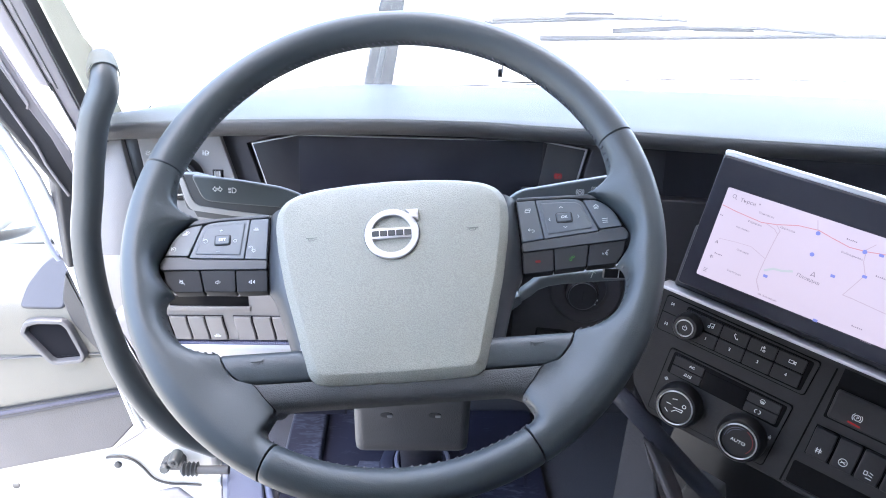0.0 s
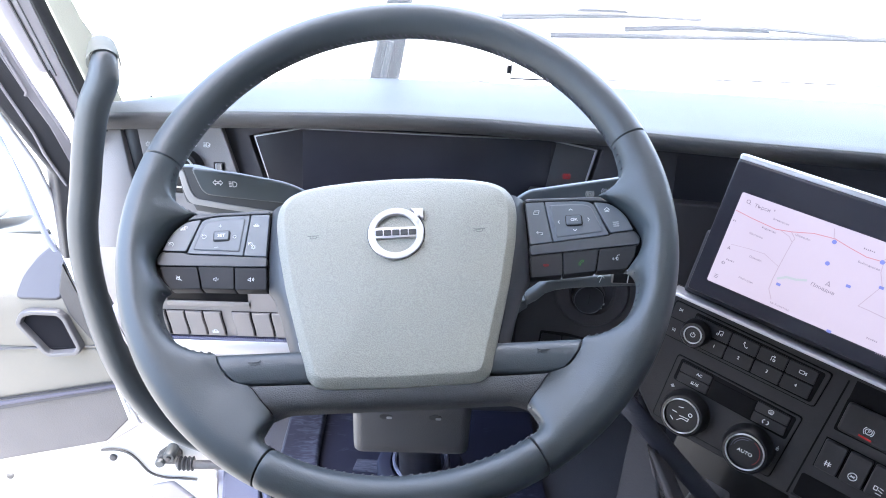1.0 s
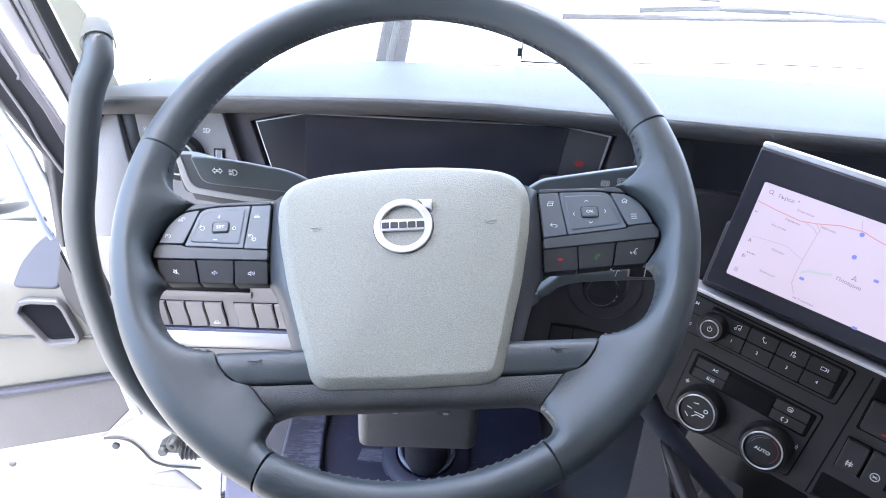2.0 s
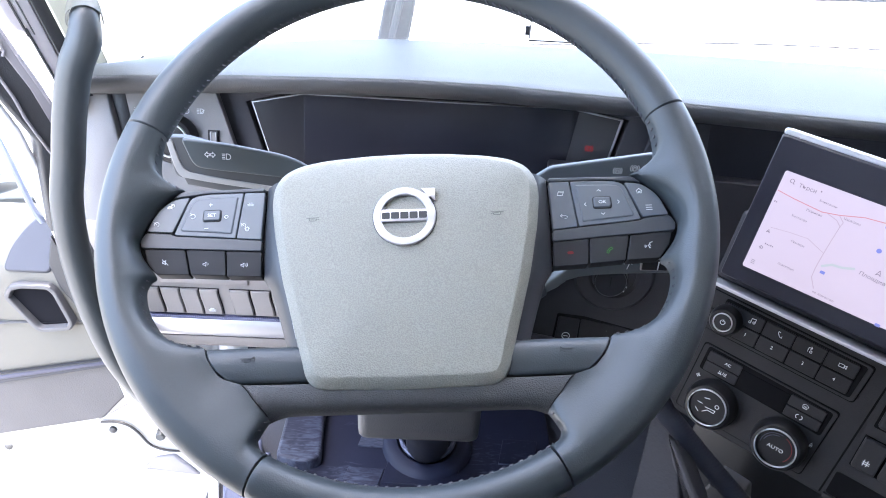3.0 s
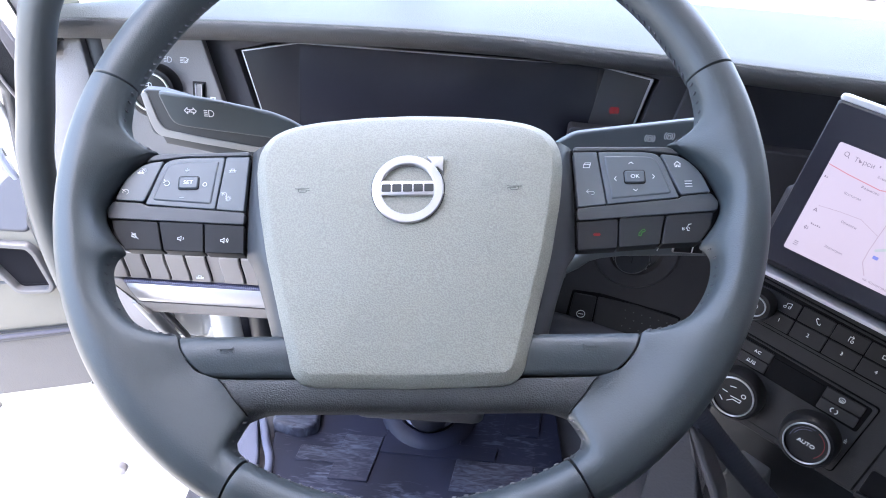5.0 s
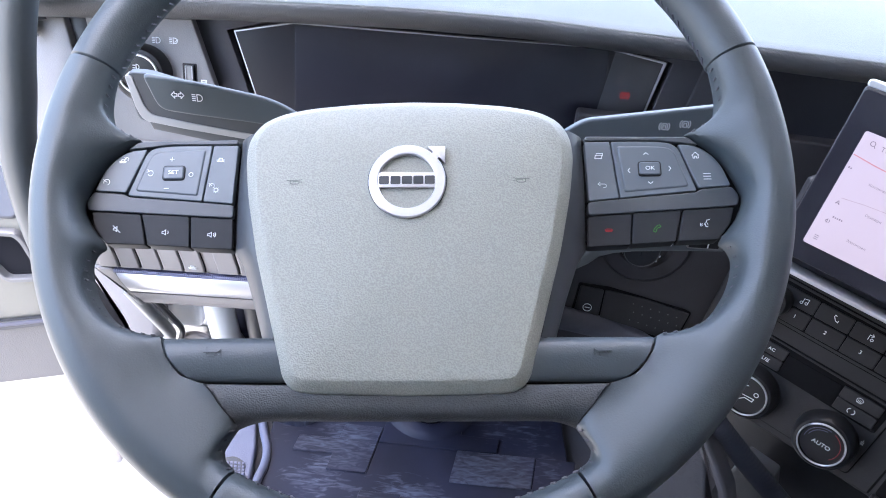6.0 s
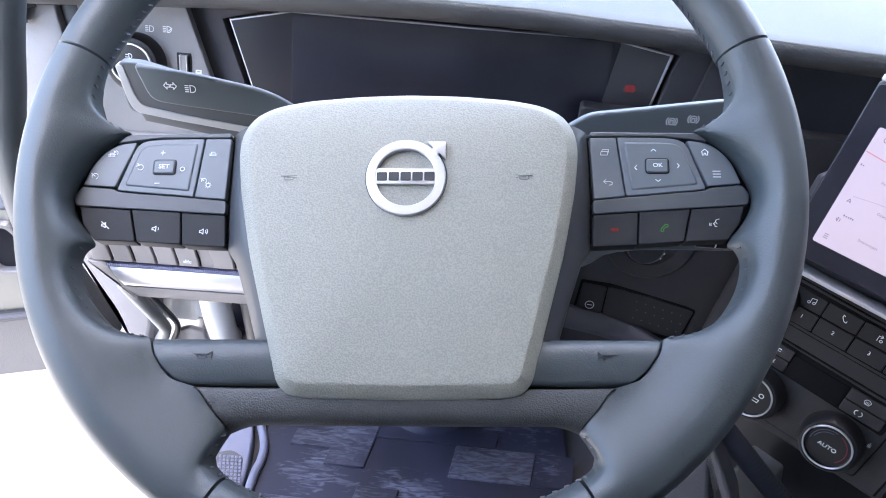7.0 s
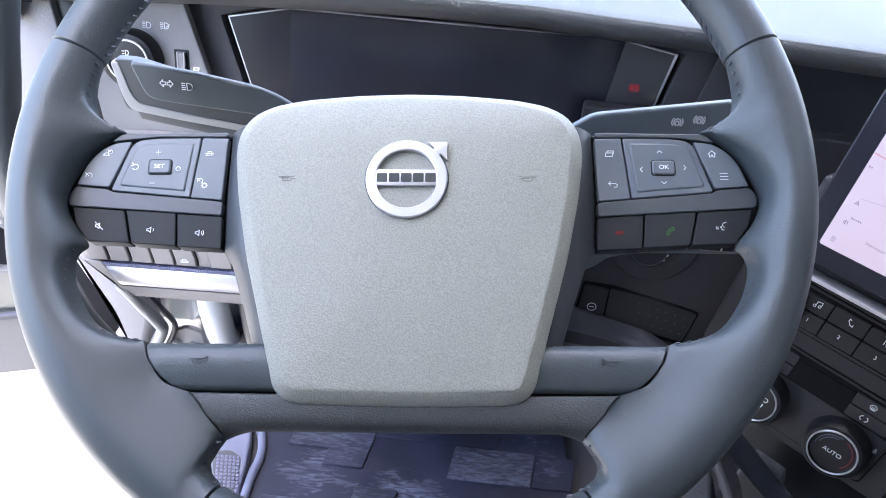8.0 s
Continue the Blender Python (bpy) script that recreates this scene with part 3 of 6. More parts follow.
POD_CORE = [(0.098, 0.0232), (0.172, 0.0230), (0.192, 0.0240), (0.205, 0.0085), (0.210, -0.0155), (0.203, -0.0300), (0.1835, -0.0420), (0.098, -0.0450)]
KEYS_TOP = [[(0.1072, 0.0192), (0.1225, 0.0194), (0.1262, -0.0174), (0.1080, -0.0191)],
            [(0.1235, 0.0194), (0.1500, 0.0192), (0.1632, 0.0176), (0.1732, -0.0132), (0.1271, -0.0173)],
            [(0.1642, 0.0172), (0.1755, 0.0160), (0.1835, 0.0105), (0.1892, 0.0030), (0.1936, -0.0098), (0.1745, -0.0112)]]
KEYS_LOW = [[(0.1074, -0.0288), (0.1333, -0.0271), (0.1313, -0.0466), (0.1062, -0.0478)],
            [(0.1343, -0.0268), (0.1633, -0.0250), (0.1580, -0.0446), (0.1324, -0.0462)],
            [(0.1644, -0.0252), (0.1945, -0.0232), (0.1912, -0.0335), (0.1832, -0.0436), (0.1594, -0.0445)]]
MID_BAR = [(0.1075, -0.0200), (0.1270, -0.0181), (0.1730, -0.0141), (0.1757, -0.0122), (0.1942, -0.0106), (0.1980, -0.0165), (0.1966, -0.0222), (0.1930, -0.0226), (0.1075, -0.0280)]
TOP_BAR = [(0.1075, 0.0200), (0.1500, 0.0200), (0.1640, 0.0184), (0.1770, 0.0168), (0.1705, 0.0222), (0.1075, 0.0231)]
KEY_RADII = [[0.001] * 4, [0.001, 0.012, 0.008, 0.0016, 0.001], [0.0014, 0.006, 0.006, 0.005, 0.0014, 0.0014]]
SET_KEY = rect(0.1392, -0.0034, 0.1520, 0.0052)
pods = {}
for k in (1, -1):
    turn = (lambda p: p) if k > 0 else flip
    pod = pods[k] = part("button_pod", prism(rounded(turn(POD_CORE), 0.004), -0.021, -0.0142, 0.001), LCD_AND_SHADE, wheel, "black spoke pod with rows of buttons")
    for poly, radii in zip(KEYS_TOP, KEY_RADII):
        part("button", prism(rounded(turn(inset(poly, -0.00005)), radii if k > 0 else radii[::-1], 4), -0.018, -0.0096, 0.0006), BUTTON_SHEEN, pod, "satin dark button with printed symbols")
    part("rocker_plate", prism(rounded(turn(inset(KEYS_TOP[1], 0.0030)), [0.0015, 0.011, 0.007, 0.003, 0.0015] if k > 0 else [0.0015, 0.003, 0.007, 0.011, 0.0015], 4), -0.012, -0.0090, 0.0012), BUTTON_SHEEN, pod)
    # black plate paints the shade round the centre key
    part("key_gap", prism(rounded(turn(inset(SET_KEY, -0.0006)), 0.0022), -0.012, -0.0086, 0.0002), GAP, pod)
    part("centre_key", prism(rounded(turn(SET_KEY), 0.0018), -0.012, -0.0076, 0.0010), BUTTON_SHEEN, pod, "small square centre key")
    for poly in KEYS_LOW:
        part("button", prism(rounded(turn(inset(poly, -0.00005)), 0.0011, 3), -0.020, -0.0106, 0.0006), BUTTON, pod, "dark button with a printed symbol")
    part("middle_bar", prism(rounded(turn(inset(MID_BAR, -0.0002)), 0.002, 3), -0.020, -0.0100, 0.0007), POD, pod)
    part("top_bar", prism(rounded(turn(TOP_BAR), 0.002, 3), -0.020, -0.0096, 0.0007), POD, pod)
    post_in = [(0.094, 0.0236), (0.0962, 0.004), (0.0940, -0.019), (0.0880, -0.049), (0.0862, -0.057), (0.0815, -0.080), (0.0755, -0.103)]
    post_out = [(0.1064, 0.0236), (0.1066, 0.004), (0.1066, -0.019), (0.1054, -0.046), (0.1000, -0.0560), (0.0920, -0.080), (0.0850, -0.103)]
    rows = [[(k * (a[0] * (1 - f) + b[0] * f), a[1], z) for a, b in zip(post_in, post_out)] for f, z in ((0.0, -0.0015), (0.25, -0.0030), (0.6, -0.0075), (0.9, -0.0120), (1.0, -0.0150), (1.0, -0.026))]
    part("inner_post", sheet(rows), POST, pod, "blue-grey inner post")
    rows = []
    for v, n, edge in ((-0.1018, -0.020, 0.1394), (-0.1016, -0.0100, 0.1394), (-0.1022, -0.0050, 0.1393), (-0.1040, -0.0012, 0.1388), (-0.1070, 0.0012, 0.1376), (-0.1110, 0.0026, 0.1358),
                       (-0.1155, 0.0028, 0.1328), (-0.1200, 0.0022, 0.1288), (-0.1240, 0.0014, 0.1238), (-0.1262, 0.0006, 0.1196), (-0.1274, -0.0012, 0.1166), (-0.1276, -0.010, 0.1166)):
        us = [0.045 + (edge - 0.045) * t for t in (0, 0.25, 0.5, 0.75, 0.93, 0.985)]
        rows.append([(k * u, v, n) for u in us] + [(k * (edge - 0.0002), v, n - 0.0012), (k * edge, v, n - 0.010)])
    part("spoke_panel", sheet(rows), LEATHER, wheel, "smooth horn panel in the lower spoke")
    bm = strokes(horn_mark(-k, k * 0.1085, -0.1120, 0.78), 0.00034, 0.0025, 0.0006)
    part("horn_symbol", bm, HORN_MARK, wheel)
rows = []
for v, n, half in ((-0.1288, -0.012, 0.1135), (-0.1289, -0.0010, 0.1135), (-0.1296, 0.0010, 0.1128), (-0.1320, 0.0017, 0.1105), (-0.1360, 0.0018, 0.1072), (-0.1400, 0.0016, 0.1040), (-0.1432, 0.0008, 0.1012), (-0.1456, -0.0010, 0.0990),
                   (-0.1472, -0.0036, 0.0975), (-0.1480, -0.0075, 0.0962), (-0.1480, -0.018, 0.0958)):
    low = max(0, (-0.1400 - v) / 0.008)
    rows.append([(half * t, v + 0.0007 * t ** 4 - 0.0052 * low * max(0, (abs(t) - 0.80) / 0.20) ** 2, n) for t in (-1, -0.98, -0.95, -0.9, -0.85, -0.7, -0.35, 0, 0.35, 0.7, 0.85, 0.9, 0.95, 0.98, 1)])
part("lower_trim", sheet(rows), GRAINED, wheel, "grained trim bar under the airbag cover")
web = [(0.150, -0.1045), (0.126, -0.1330), (0.104, -0.1440)]
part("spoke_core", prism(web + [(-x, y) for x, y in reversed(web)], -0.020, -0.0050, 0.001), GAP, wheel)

for k in (1, -1):
    line = [grip_edge(23.8 + 0.2 * j)[:3] for j in range(12)]
    # dark cord in place of the shade in the grip's crease
    part("seam", tube([(k * x, y, level + 0.0003) for x, y, level in line], 0.00045, 6, 1), GAP, wheel, "seam between grip and trim bar, its shade made as a dark cord")

# printed symbols of the two pods
Z1, Z2, Z3 = -0.0094, -0.0104, -0.0086


def shifted(lines, x, y, s=1.0):
    return [[(x + a * s, y + b * s) for a, b in line] for line in lines]


BOX_ICON = [[(-0.002, -0.0014), (0.002, -0.0014), (0.0024, 0.0008), (-0.0016, 0.0008), (-0.002, -0.0014)]]
CAR_ICON = [[(-0.0022, -0.001), (0.0022, -0.001)], [(-0.0014, -0.001), (-0.001, 0.0012), (0.001, 0.0012), (0.0014, -0.001)], [(-0.0024, 0.0), (0.0024, 0.0)]]
DIAL = [arc(0, 0, 0.0017, -60, 200), [(0, 0), (-0.0022, 0.0018)]]
SPEAKER = [[(-0.0022, -0.0006), (-0.0012, -0.0006), (0, -0.0016), (0, 0.0016), (-0.0012, 0.0006), (-0.0022, 0.0006), (-0.0022, -0.0006)]]


def symbol(lines, x, y, z, parent, s=1.0, w=0.00034, mat=MARK, name="symbol"):
    """One printed symbol on a key."""
    return part(name, strokes(shifted(lines, x, y, s), w, z, 0.0002), mat, parent)


LEFT, RIGHT = pods[-1], pods[1]
for lines, x, y, z, s in ((CAR_ICON, -0.1785, 0.0092, Z1, 0.9), (DIAL, -0.1762, 0.0105, Z1, 0.7), (DIAL, -0.1870, -0.0045, Z1, 1.1), (CAR_ICON, -0.1175, 0.0095, Z1, 1.0),
                          (DIAL, -0.1215, -0.0075, Z1, 0.9), ([arc(0, 0, 0.0013, 0, 360, 12)] + [[(0.0013 * math.cos(a), 0.0013 * math.sin(a)), (0.0021 * math.cos(a), 0.0021 * math.sin(a))] for a in (k * math.pi / 4 for k in range(8))], -0.1188, -0.0102, Z1, 0.9),
                          ([[(-0.0015, 0), (0.0015, 0)], [(0, -0.0015), (0, 0.0015)]], -0.1475, 0.0100, Z3, 0.85), ([[(-0.0014, 0), (0.0014, 0)]], -0.1492, -0.0092, Z3, 1),
                          ([arc(0, 0, 0.0017, -150, 130), [(-0.0020, 0.0026), (-0.0011, 0.0013), (-0.0024, 0.0006)]], -0.1600, 0.0008, Z3, 1), ([arc(0, 0, 0.0013, 0, 360, 12)], -0.1348, -0.0003, Z3, 1)):
    symbol(lines, x, y, z, LEFT, s)
for lines, x, y, z, s in ((SPEAKER + [[(-0.0026, 0.0022), (0.0022, -0.0022)]], -0.1775, -0.0345, Z2, 1), (SPEAKER + [arc(0.0004, 0, 0.0012, -40, 40, 4)], -0.1475, -0.0368, Z2, 1),
                          (SPEAKER + [arc(0.0004, 0, 0.0012, -40, 40, 4), arc(0.0004, 0, 0.0022, -40, 40, 5)], -0.1195, -0.0385, Z2, 1)):
    symbol(lines, x, y, z, LEFT, s)
lettering("key_word", "SET", 0.0036, -0.1456, 0.0009, -0.0075, MARK, LEFT, 0, 1.15)
lettering("key_word", "OK", 0.0034, 0.1456, 0.0009, -0.0075, MARK, RIGHT, 0, 1.15)
for lines, x, y, z in ((BOX_ICON + [[(-0.0010, 0.0014), (-0.0008, 0.0020), (0.0030, 0.0020), (0.0026, 0.0002)]], 0.1150, 0.0095, Z1),
                       ([[(-0.0012, 0.0022), (-0.0026, 0.0010), (-0.0012, -0.0002)], [(-0.0026, 0.0010), (0.0016, 0.0010), (0.0026, 0.0002), (0.0022, -0.0010), (0.0006, -0.0012)]], 0.1165, -0.0095, Z1),
                       ([[(-0.0022, 0.0002), (0, 0.0022), (0.0022, 0.0002)], [(-0.0016, 0.0004), (-0.0016, -0.0016), (-0.0005, -0.0016), (-0.0005, -0.0004), (0.0005, -0.0004), (0.0005, -0.0016), (0.0016, -0.0016), (0.0016, 0.0004)]], 0.1742, 0.0095, Z1),
                       ([[(-0.0022, 0.0018), (0.0022, 0.0018)], [(-0.0022, 0.0), (0.0022, 0.0)], [(-0.0022, -0.0018), (0.0022, -0.0018)]], 0.1800, -0.0040, Z1),
                       ([[(0.0030, 0.0026), (0.0012, 0.0022), (0.0006, 0.0006), (-0.0006, -0.0002), (0.0002, -0.0006), (0.0003, -0.0018), (0.0014, -0.0018)], [(0.0012, 0.0004), (0.0016, -0.0004)], arc(-0.0012, -0.0006, 0.0008, 130, 230, 4), arc(-0.0012, -0.0006, 0.0016, 145, 215, 4)], 0.1762, -0.0338, Z2)):
    symbol(lines, x, y, z, RIGHT)
for x, y, t in ((0.1440, 0.0108, 0), (0.1330, -0.0002, 90), (0.1578, 0.0010, -90), (0.1455, -0.0082, 180)):
    c, s = math.cos(radians(t)), math.sin(radians(t))
    symbol([[(a * c - b * s, a * s + b * c) for a, b in ((-0.0014, -0.0006), (0, 0.0006), (0.0014, -0.0006))]], x, y, Z3, RIGHT)
HANDSET = [(-0.0029, -0.0003), (-0.0026, 0.0009), (-0.0015, 0.0009), (-0.0011, 0.0002), (0.0011, 0.0002), (0.0015, 0.0009), (0.0026, 0.0009), (0.0029, -0.0003), (0.0016, -0.0010), (-0.0016, -0.0010), (-0.0029, -0.0003)]
part("call_symbol", strokes(shifted([[(x * 0.70 + y * 0.71, x * 0.71 - y * 0.70) for x, y in HANDSET]], 0.1475, -0.0365, 0.95), 0.00036, Z2, 0.0002), GREEN, pods[1])
part("end_call_symbol", strokes([arc(0.1190 + k * 0.0013, -0.0375, 0.0008, 90 if k < 0 else -90, 270 if k < 0 else 90, 6) for k in (-1, 1)] + [[(0.1177, -0.0367), (0.1203, -0.0367)], [(0.1177, -0.0383), (0.1203, -0.0383)], [(0.1174, -0.0375), (0.1206, -0.0375)]], 0.00032, Z2, 0.0002), RED, pods[1])

# ---- stalks and column ----
STALK = pose(-0.17, 0.672, 0.89, 90)
stalk = thing("indicator_stalk", "grey plastic indicator stalk with printed lamp symbols on the steering column", "stalk", STALK)


def stalk_bar(stations, n=24):
    """A rounded bar lofted along x through rows of (x, middle height, half height, half depth, depth)."""
    bm = bmesh.new()
    loops = []
    for x, y, h, d, z in stations:
        loop = []
        for i in range(n):
            a = 2 * math.pi * i / n
            c, s = math.cos(a), math.sin(a)
            loop.append((x, y + h * math.copysign(abs(s) ** 0.6, s), z + d * math.copysign(abs(c) ** 0.6, c)))
        loops.append(loop)
    rings(bm, loops)
    return bm


arm = rounded([(-0.0385, -0.0052), (-0.0170, -0.0073), (0.0394, -0.0111), (0.0780, -0.0260), (0.0780, -0.0075), (0.0634, -0.0010), (0.0517, 0.0058), (0.0371, 0.0108), (-0.0029, 0.0172), (-0.0482, 0.0220)],
              [0.008, 0.008, 0.008, 0.004, 0.004, 0.006, 0.006, 0.006, 0.008, 0.006], 4)
bm = bmesh.new()
rings(bm, [[(x, y - drop, z) for x, y in inset(arm, d)] for d, drop, z in ((0.0008, 0.0070, -0.0120), (0.0004, 0.0032, -0.0070), (0.0001, 0.0008, -0.0030), (0.0, 0.0, -0.0010), (0.0003, 0.0, 0.0006), (0.0008, 0.0, 0.0016), (0.0015, 0.0, 0.0022), (0.0020, 0.0, 0.0024))])
part("arm", bm, STALK_DARK, stalk)
surround = rounded([(-0.0595, 0.0000), (-0.0560, -0.0160), (-0.0220, -0.0198), (0.0196, -0.0245), (0.0780, -0.0310), (0.0780, -0.0120), (0.0, 0.0100), (-0.0440, 0.0212), (-0.0590, 0.0212)], [0.006, 0.005, 0.006, 0.006, 0.004, 0.004, 0.003, 0.004, 0.004], 4)
part("surround", prism(surround, -0.0090, -0.0016, 0.0012, steps=4), POD, stalk, "dark grey end cap of the stalk")
part("pale_edge", prism(rounded([(-0.0612, 0.0190), (-0.0566, -0.0064), (-0.0525, -0.0158), (-0.0220, -0.0202), (0.0318, -0.0262), (0.0780, -0.0312), (0.0780, -0.0262), (0.0329, -0.0212), (-0.0200, -0.0146), (-0.0458, -0.0106), (-0.0504, -0.0030), (-0.0556, 0.0190)],
                                [0.002, 0.008, 0.006, 0.01, 0.01, 0.001, 0.001, 0.01, 0.01, 0.005, 0.008, 0.002], 4), -0.0085, -0.0008, 0.0008), STALK_PALE, stalk, "pale edge along the end and underside")
# dark plate carries the stalk's underside and the shadow below it
part("underside", prism([(-0.0600, -0.0040), (-0.0500, -0.0270), (0.0, -0.0345), (0.0780, -0.0440), (0.0780, -0.0250), (-0.0300, -0.0120)], -0.0150, -0.0100, 0.0015), POD, stalk, "dark underside of the stalk with its shadow put in")
ARROWS, LAMP = ([[(k * x, y) for x, y in ((0.0036, 0), (0.0018, 0.0020), (0.0018, 0.0008), (0.0004, 0.0008), (0.0004, -0.0008), (0.0018, -0.0008), (0.0018, -0.0020), (0.0036, 0))] for k in (1, -1)],
                [[(0, 0.002), (0, -0.002), (0.001, -0.002)] + arc(0.001, 0, 0.002, -90, 90, 8) + [(0, 0.002)], [(-0.0028, 0.0018), (-0.001, 0.0018)], [(-0.0028, 0.0006), (-0.001, 0.0006)], [(-0.0028, -0.0006), (-0.001, -0.0006)], [(-0.0028, -0.0018), (-0.001, -0.0018)]])
symbol(ARROWS, -0.0231, 0.0082, 0.0028, stalk, 1.25, 0.0006)
symbol(LAMP, -0.0092, 0.0071, 0.0028, stalk, 1.25, 0.0006)

retarder = thing("retarder_stalk", "dark grey brake stalk with two round symbols on the column", "stalk", pose(0.15, 0.664, 0.90, 90))
part("arm", prism(rounded([(-0.080, -0.020), (-0.0617, -0.0052), (-0.0504, 0.0036), (0.0053, 0.0145), (0.0430, 0.0218), (0.0412, 0.0040), (0.030, -0.006), (-0.05, -0.026)], [0.006, 0.006, 0.006, 0.008, 0.004, 0.004, 0.006, 0.008], 4), -0.0045, 0.0, 0.0020, steps=4), STALK_MAT, retarder)
for x, y in ((0.0075, 0.0036), (0.0220, 0.0065)):
    symbol([arc(0, 0, 0.0024, 0, 360, 16), arc(0, 0, 0.0038, -45, 45, 6), arc(0, 0, 0.0038, 135, 225, 6), [(-0.0011, -0.0009), (-0.0009, 0.0007), (0.0009, 0.0007), (0.0011, -0.0009)]], x, y, 0.0003, retarder, 1.0, 0.0008)

wiper_stalk = thing("wiper_stalk", "dark plastic wiper stalk low on the steering column", "stalk", pose(0.1432, 0.600, 0.833, 90))
part("arm", stalk_bar([(-0.0462, -0.0125, 0.0048, 0.005, -0.006), (-0.0440, -0.0112, 0.0062, 0.006, -0.006), (-0.0360, -0.0050, 0.0072, 0.006, -0.006), (-0.0290, 0.0018, 0.0068, 0.006, -0.006), (-0.0200, 0.0050, 0.0062, 0.006, -0.006), (-0.0060, 0.0072, 0.0056, 0.006, -0.006), (0.0200, 0.0100, 0.0060, 0.006, -0.006), (0.0560, 0.0132, 0.0066, 0.006, -0.006)]), STALK_MAT, wiper_stalk)
part("root", prism(rounded([(-0.0570, -0.0300), (-0.0560, -0.0140), (-0.0470, -0.0100), (-0.0435, -0.0180)], 0.002), -0.012, 0.001, 0.002), STALK_MAT, wiper_stalk)
part("end_ring", prism(rounded(rect(0.0290, 0.0095, 0.0540, 0.0205), 0.002), -0.010, 0.0012, 0.0010), GREY_FRAME, wiper_stalk, "pale edge of the slot")
part("end_slot", prism(rect(0.0302, 0.0108, 0.0510, 0.0205), -0.004, 0.0016, 0.0002), BLACK, wiper_stalk)
part("slot_mark", prism(rect(0.0428, 0.0112, 0.0437, 0.0190), 0.0010, 0.0020, 0.0001), MARK, wiper_stalk, "white line in the slot")
part("wiper_symbol", strokes([arc(0.019, 0.0130, 0.0034, 30, 150, 6), [(0.0185, 0.0100), (0.0200, 0.0160)]], 0.0006, 0.0, 0.0003), MARK, wiper_stalk)

column = thing("steering_column", "grey plastic steering column shroud with two screws", "steering column")
bm = bmesh.new()
PROFILE = [(0.622, 0.850), (0.655, 0.745), (0.686, 0.640), (0.6945, 0.572), (0.697, 0.559), (0.703, 0.551), (0.800, 0.547), (0.820, 0.620), (0.790, 0.800), (0.700, 0.856)]
rings(bm, [[(x, y + e, z) for y, z in PROFILE] for x, e in ((-0.0715, 0.014), (-0.0700, 0.006), (-0.0655, 0.0015), (-0.059, 0.0), (0.053, 0.0), (0.0595, 0.0015), (0.064, 0.006), (0.0655, 0.014))])
shroud = part("shroud", bm, COLUMN_GREY, column, "dark grey lower shroud")
# dark plate for each screw's recess shade, steel piece for its highlight
for x in (-0.0325, 0.0235):
    bm = prism([(0.0075 * math.cos(a), 0.0040 * math.sin(a)) for a in (2 * math.pi * j / 20 for j in range(20))], -0.004, 0.0006, 0.0003)
    s = part("screw", bm, DARK, shroud, "screw recess, its shade made as a dark plate")
    s.matrix_world = pose(x, 0.6890, 0.615, 97)
    part("screw_glint", prism(rounded(rect(0.0005, -0.0030, 0.0068, 0.0005), 0.001, 2), 0.0, 0.0012, 0.0003), STEEL, s, "highlight on the screw, made as a steel piece")
part("shaft", tube([(0.0, 0.76, 0.62), (0.005, 0.84, 0.48), (0.012, 0.98, 0.31), (0.016, 1.10, 0.172)], (0.026, 0.040), 18), BLACK, column)
part("boot_collar", tube([(0.016 + 0.050 * math.cos(a), 1.108 + 0.062 * math.sin(a), 0.184) for a in (2 * math.pi * i / 28 for i in range(29))], 0.0042, 8, 1), REST, column, "pale grey ring of the rubber boot")
bm = bmesh.new()
rings(bm, [[(0.016 + rx * math.cos(a), 1.108 + (rx + 0.012) * math.sin(a), z) for a in (2 * math.pi * i / 36 for i in range(36))] for rx, z in ((0.086, 0.160), (0.082, 0.172), (0.074, 0.178), (0.058, 0.180), (0.054, 0.176), (0.053, 0.160))], close=True)
part("boot_flange", bm, MAT, column, "dark rubber flange of the boot")


# ---- dashboard ----
LIP_TOP = [(-0.345, 0.762), (-0.326, 0.765), (-0.200, 0.789), (-0.100, 0.799), (-0.030, 0.804), (0.070, 0.800), (0.150, 0.784), (0.240, 0.771), (0.338, 0.752), (0.485, 0.728), (0.80, 0.690), (1.30, 0.660)]
GLASS_LINE = [(-0.345, 0.772), (-0.320, 0.790), (-0.260, 0.850), (-0.200, 0.905), (-0.120, 0.940), (-0.040, 0.956), (0.234, 0.958), (0.590, 0.935), (1.30, 0.86)]
xs = [-0.345 + 1.645 * i / 64 for i in range(65)]
dash = thing("dashboard", "pale grey padded dashboard top over dark grey fascia panels", "dashboard")
rows = []
for i in range(13):
    t = i / 12
    rows.append([(x, along(LIP_TOP, x) * (1 - t) + along(GLASS_LINE, x) * t, 0.935 + 0.005 * t + 0.004 * math.sin(math.pi * t)) for x in xs])
under = [[(x, along(LIP_TOP, x) - d, 0.935 - e) for x in xs] for d, e in ((0.0, 0.0), (0.0008, 0.0004), (0.0016, 0.0014))]
part("top_pad", sheet(list(reversed(under)) + rows[1:]), PAD, dash, "pale soft dashboard pad")
rows = [[(x, along(LIP_TOP, x) + d, 0.935 - e) for x in xs] for d, e in ((0.0010, 0.0006), (-0.0012, 0.0010), (-0.0030, 0.0030), (-0.0035, 0.0066), (0.000, 0.013), (0.010, 0.020), (0.0235, 0.0255), (0.050, 0.030), (0.10, 0.030))]
part("front_lip", sheet(rows), LIP, dash, "grey grained front lip")
part("end_cap", sheet([[(-0.344, y, z) for z in (0.66, 0.75, 0.88, 0.905)] for y in (0.83, 0.86, 0.90, 0.95)], 0.01), LIP, dash)
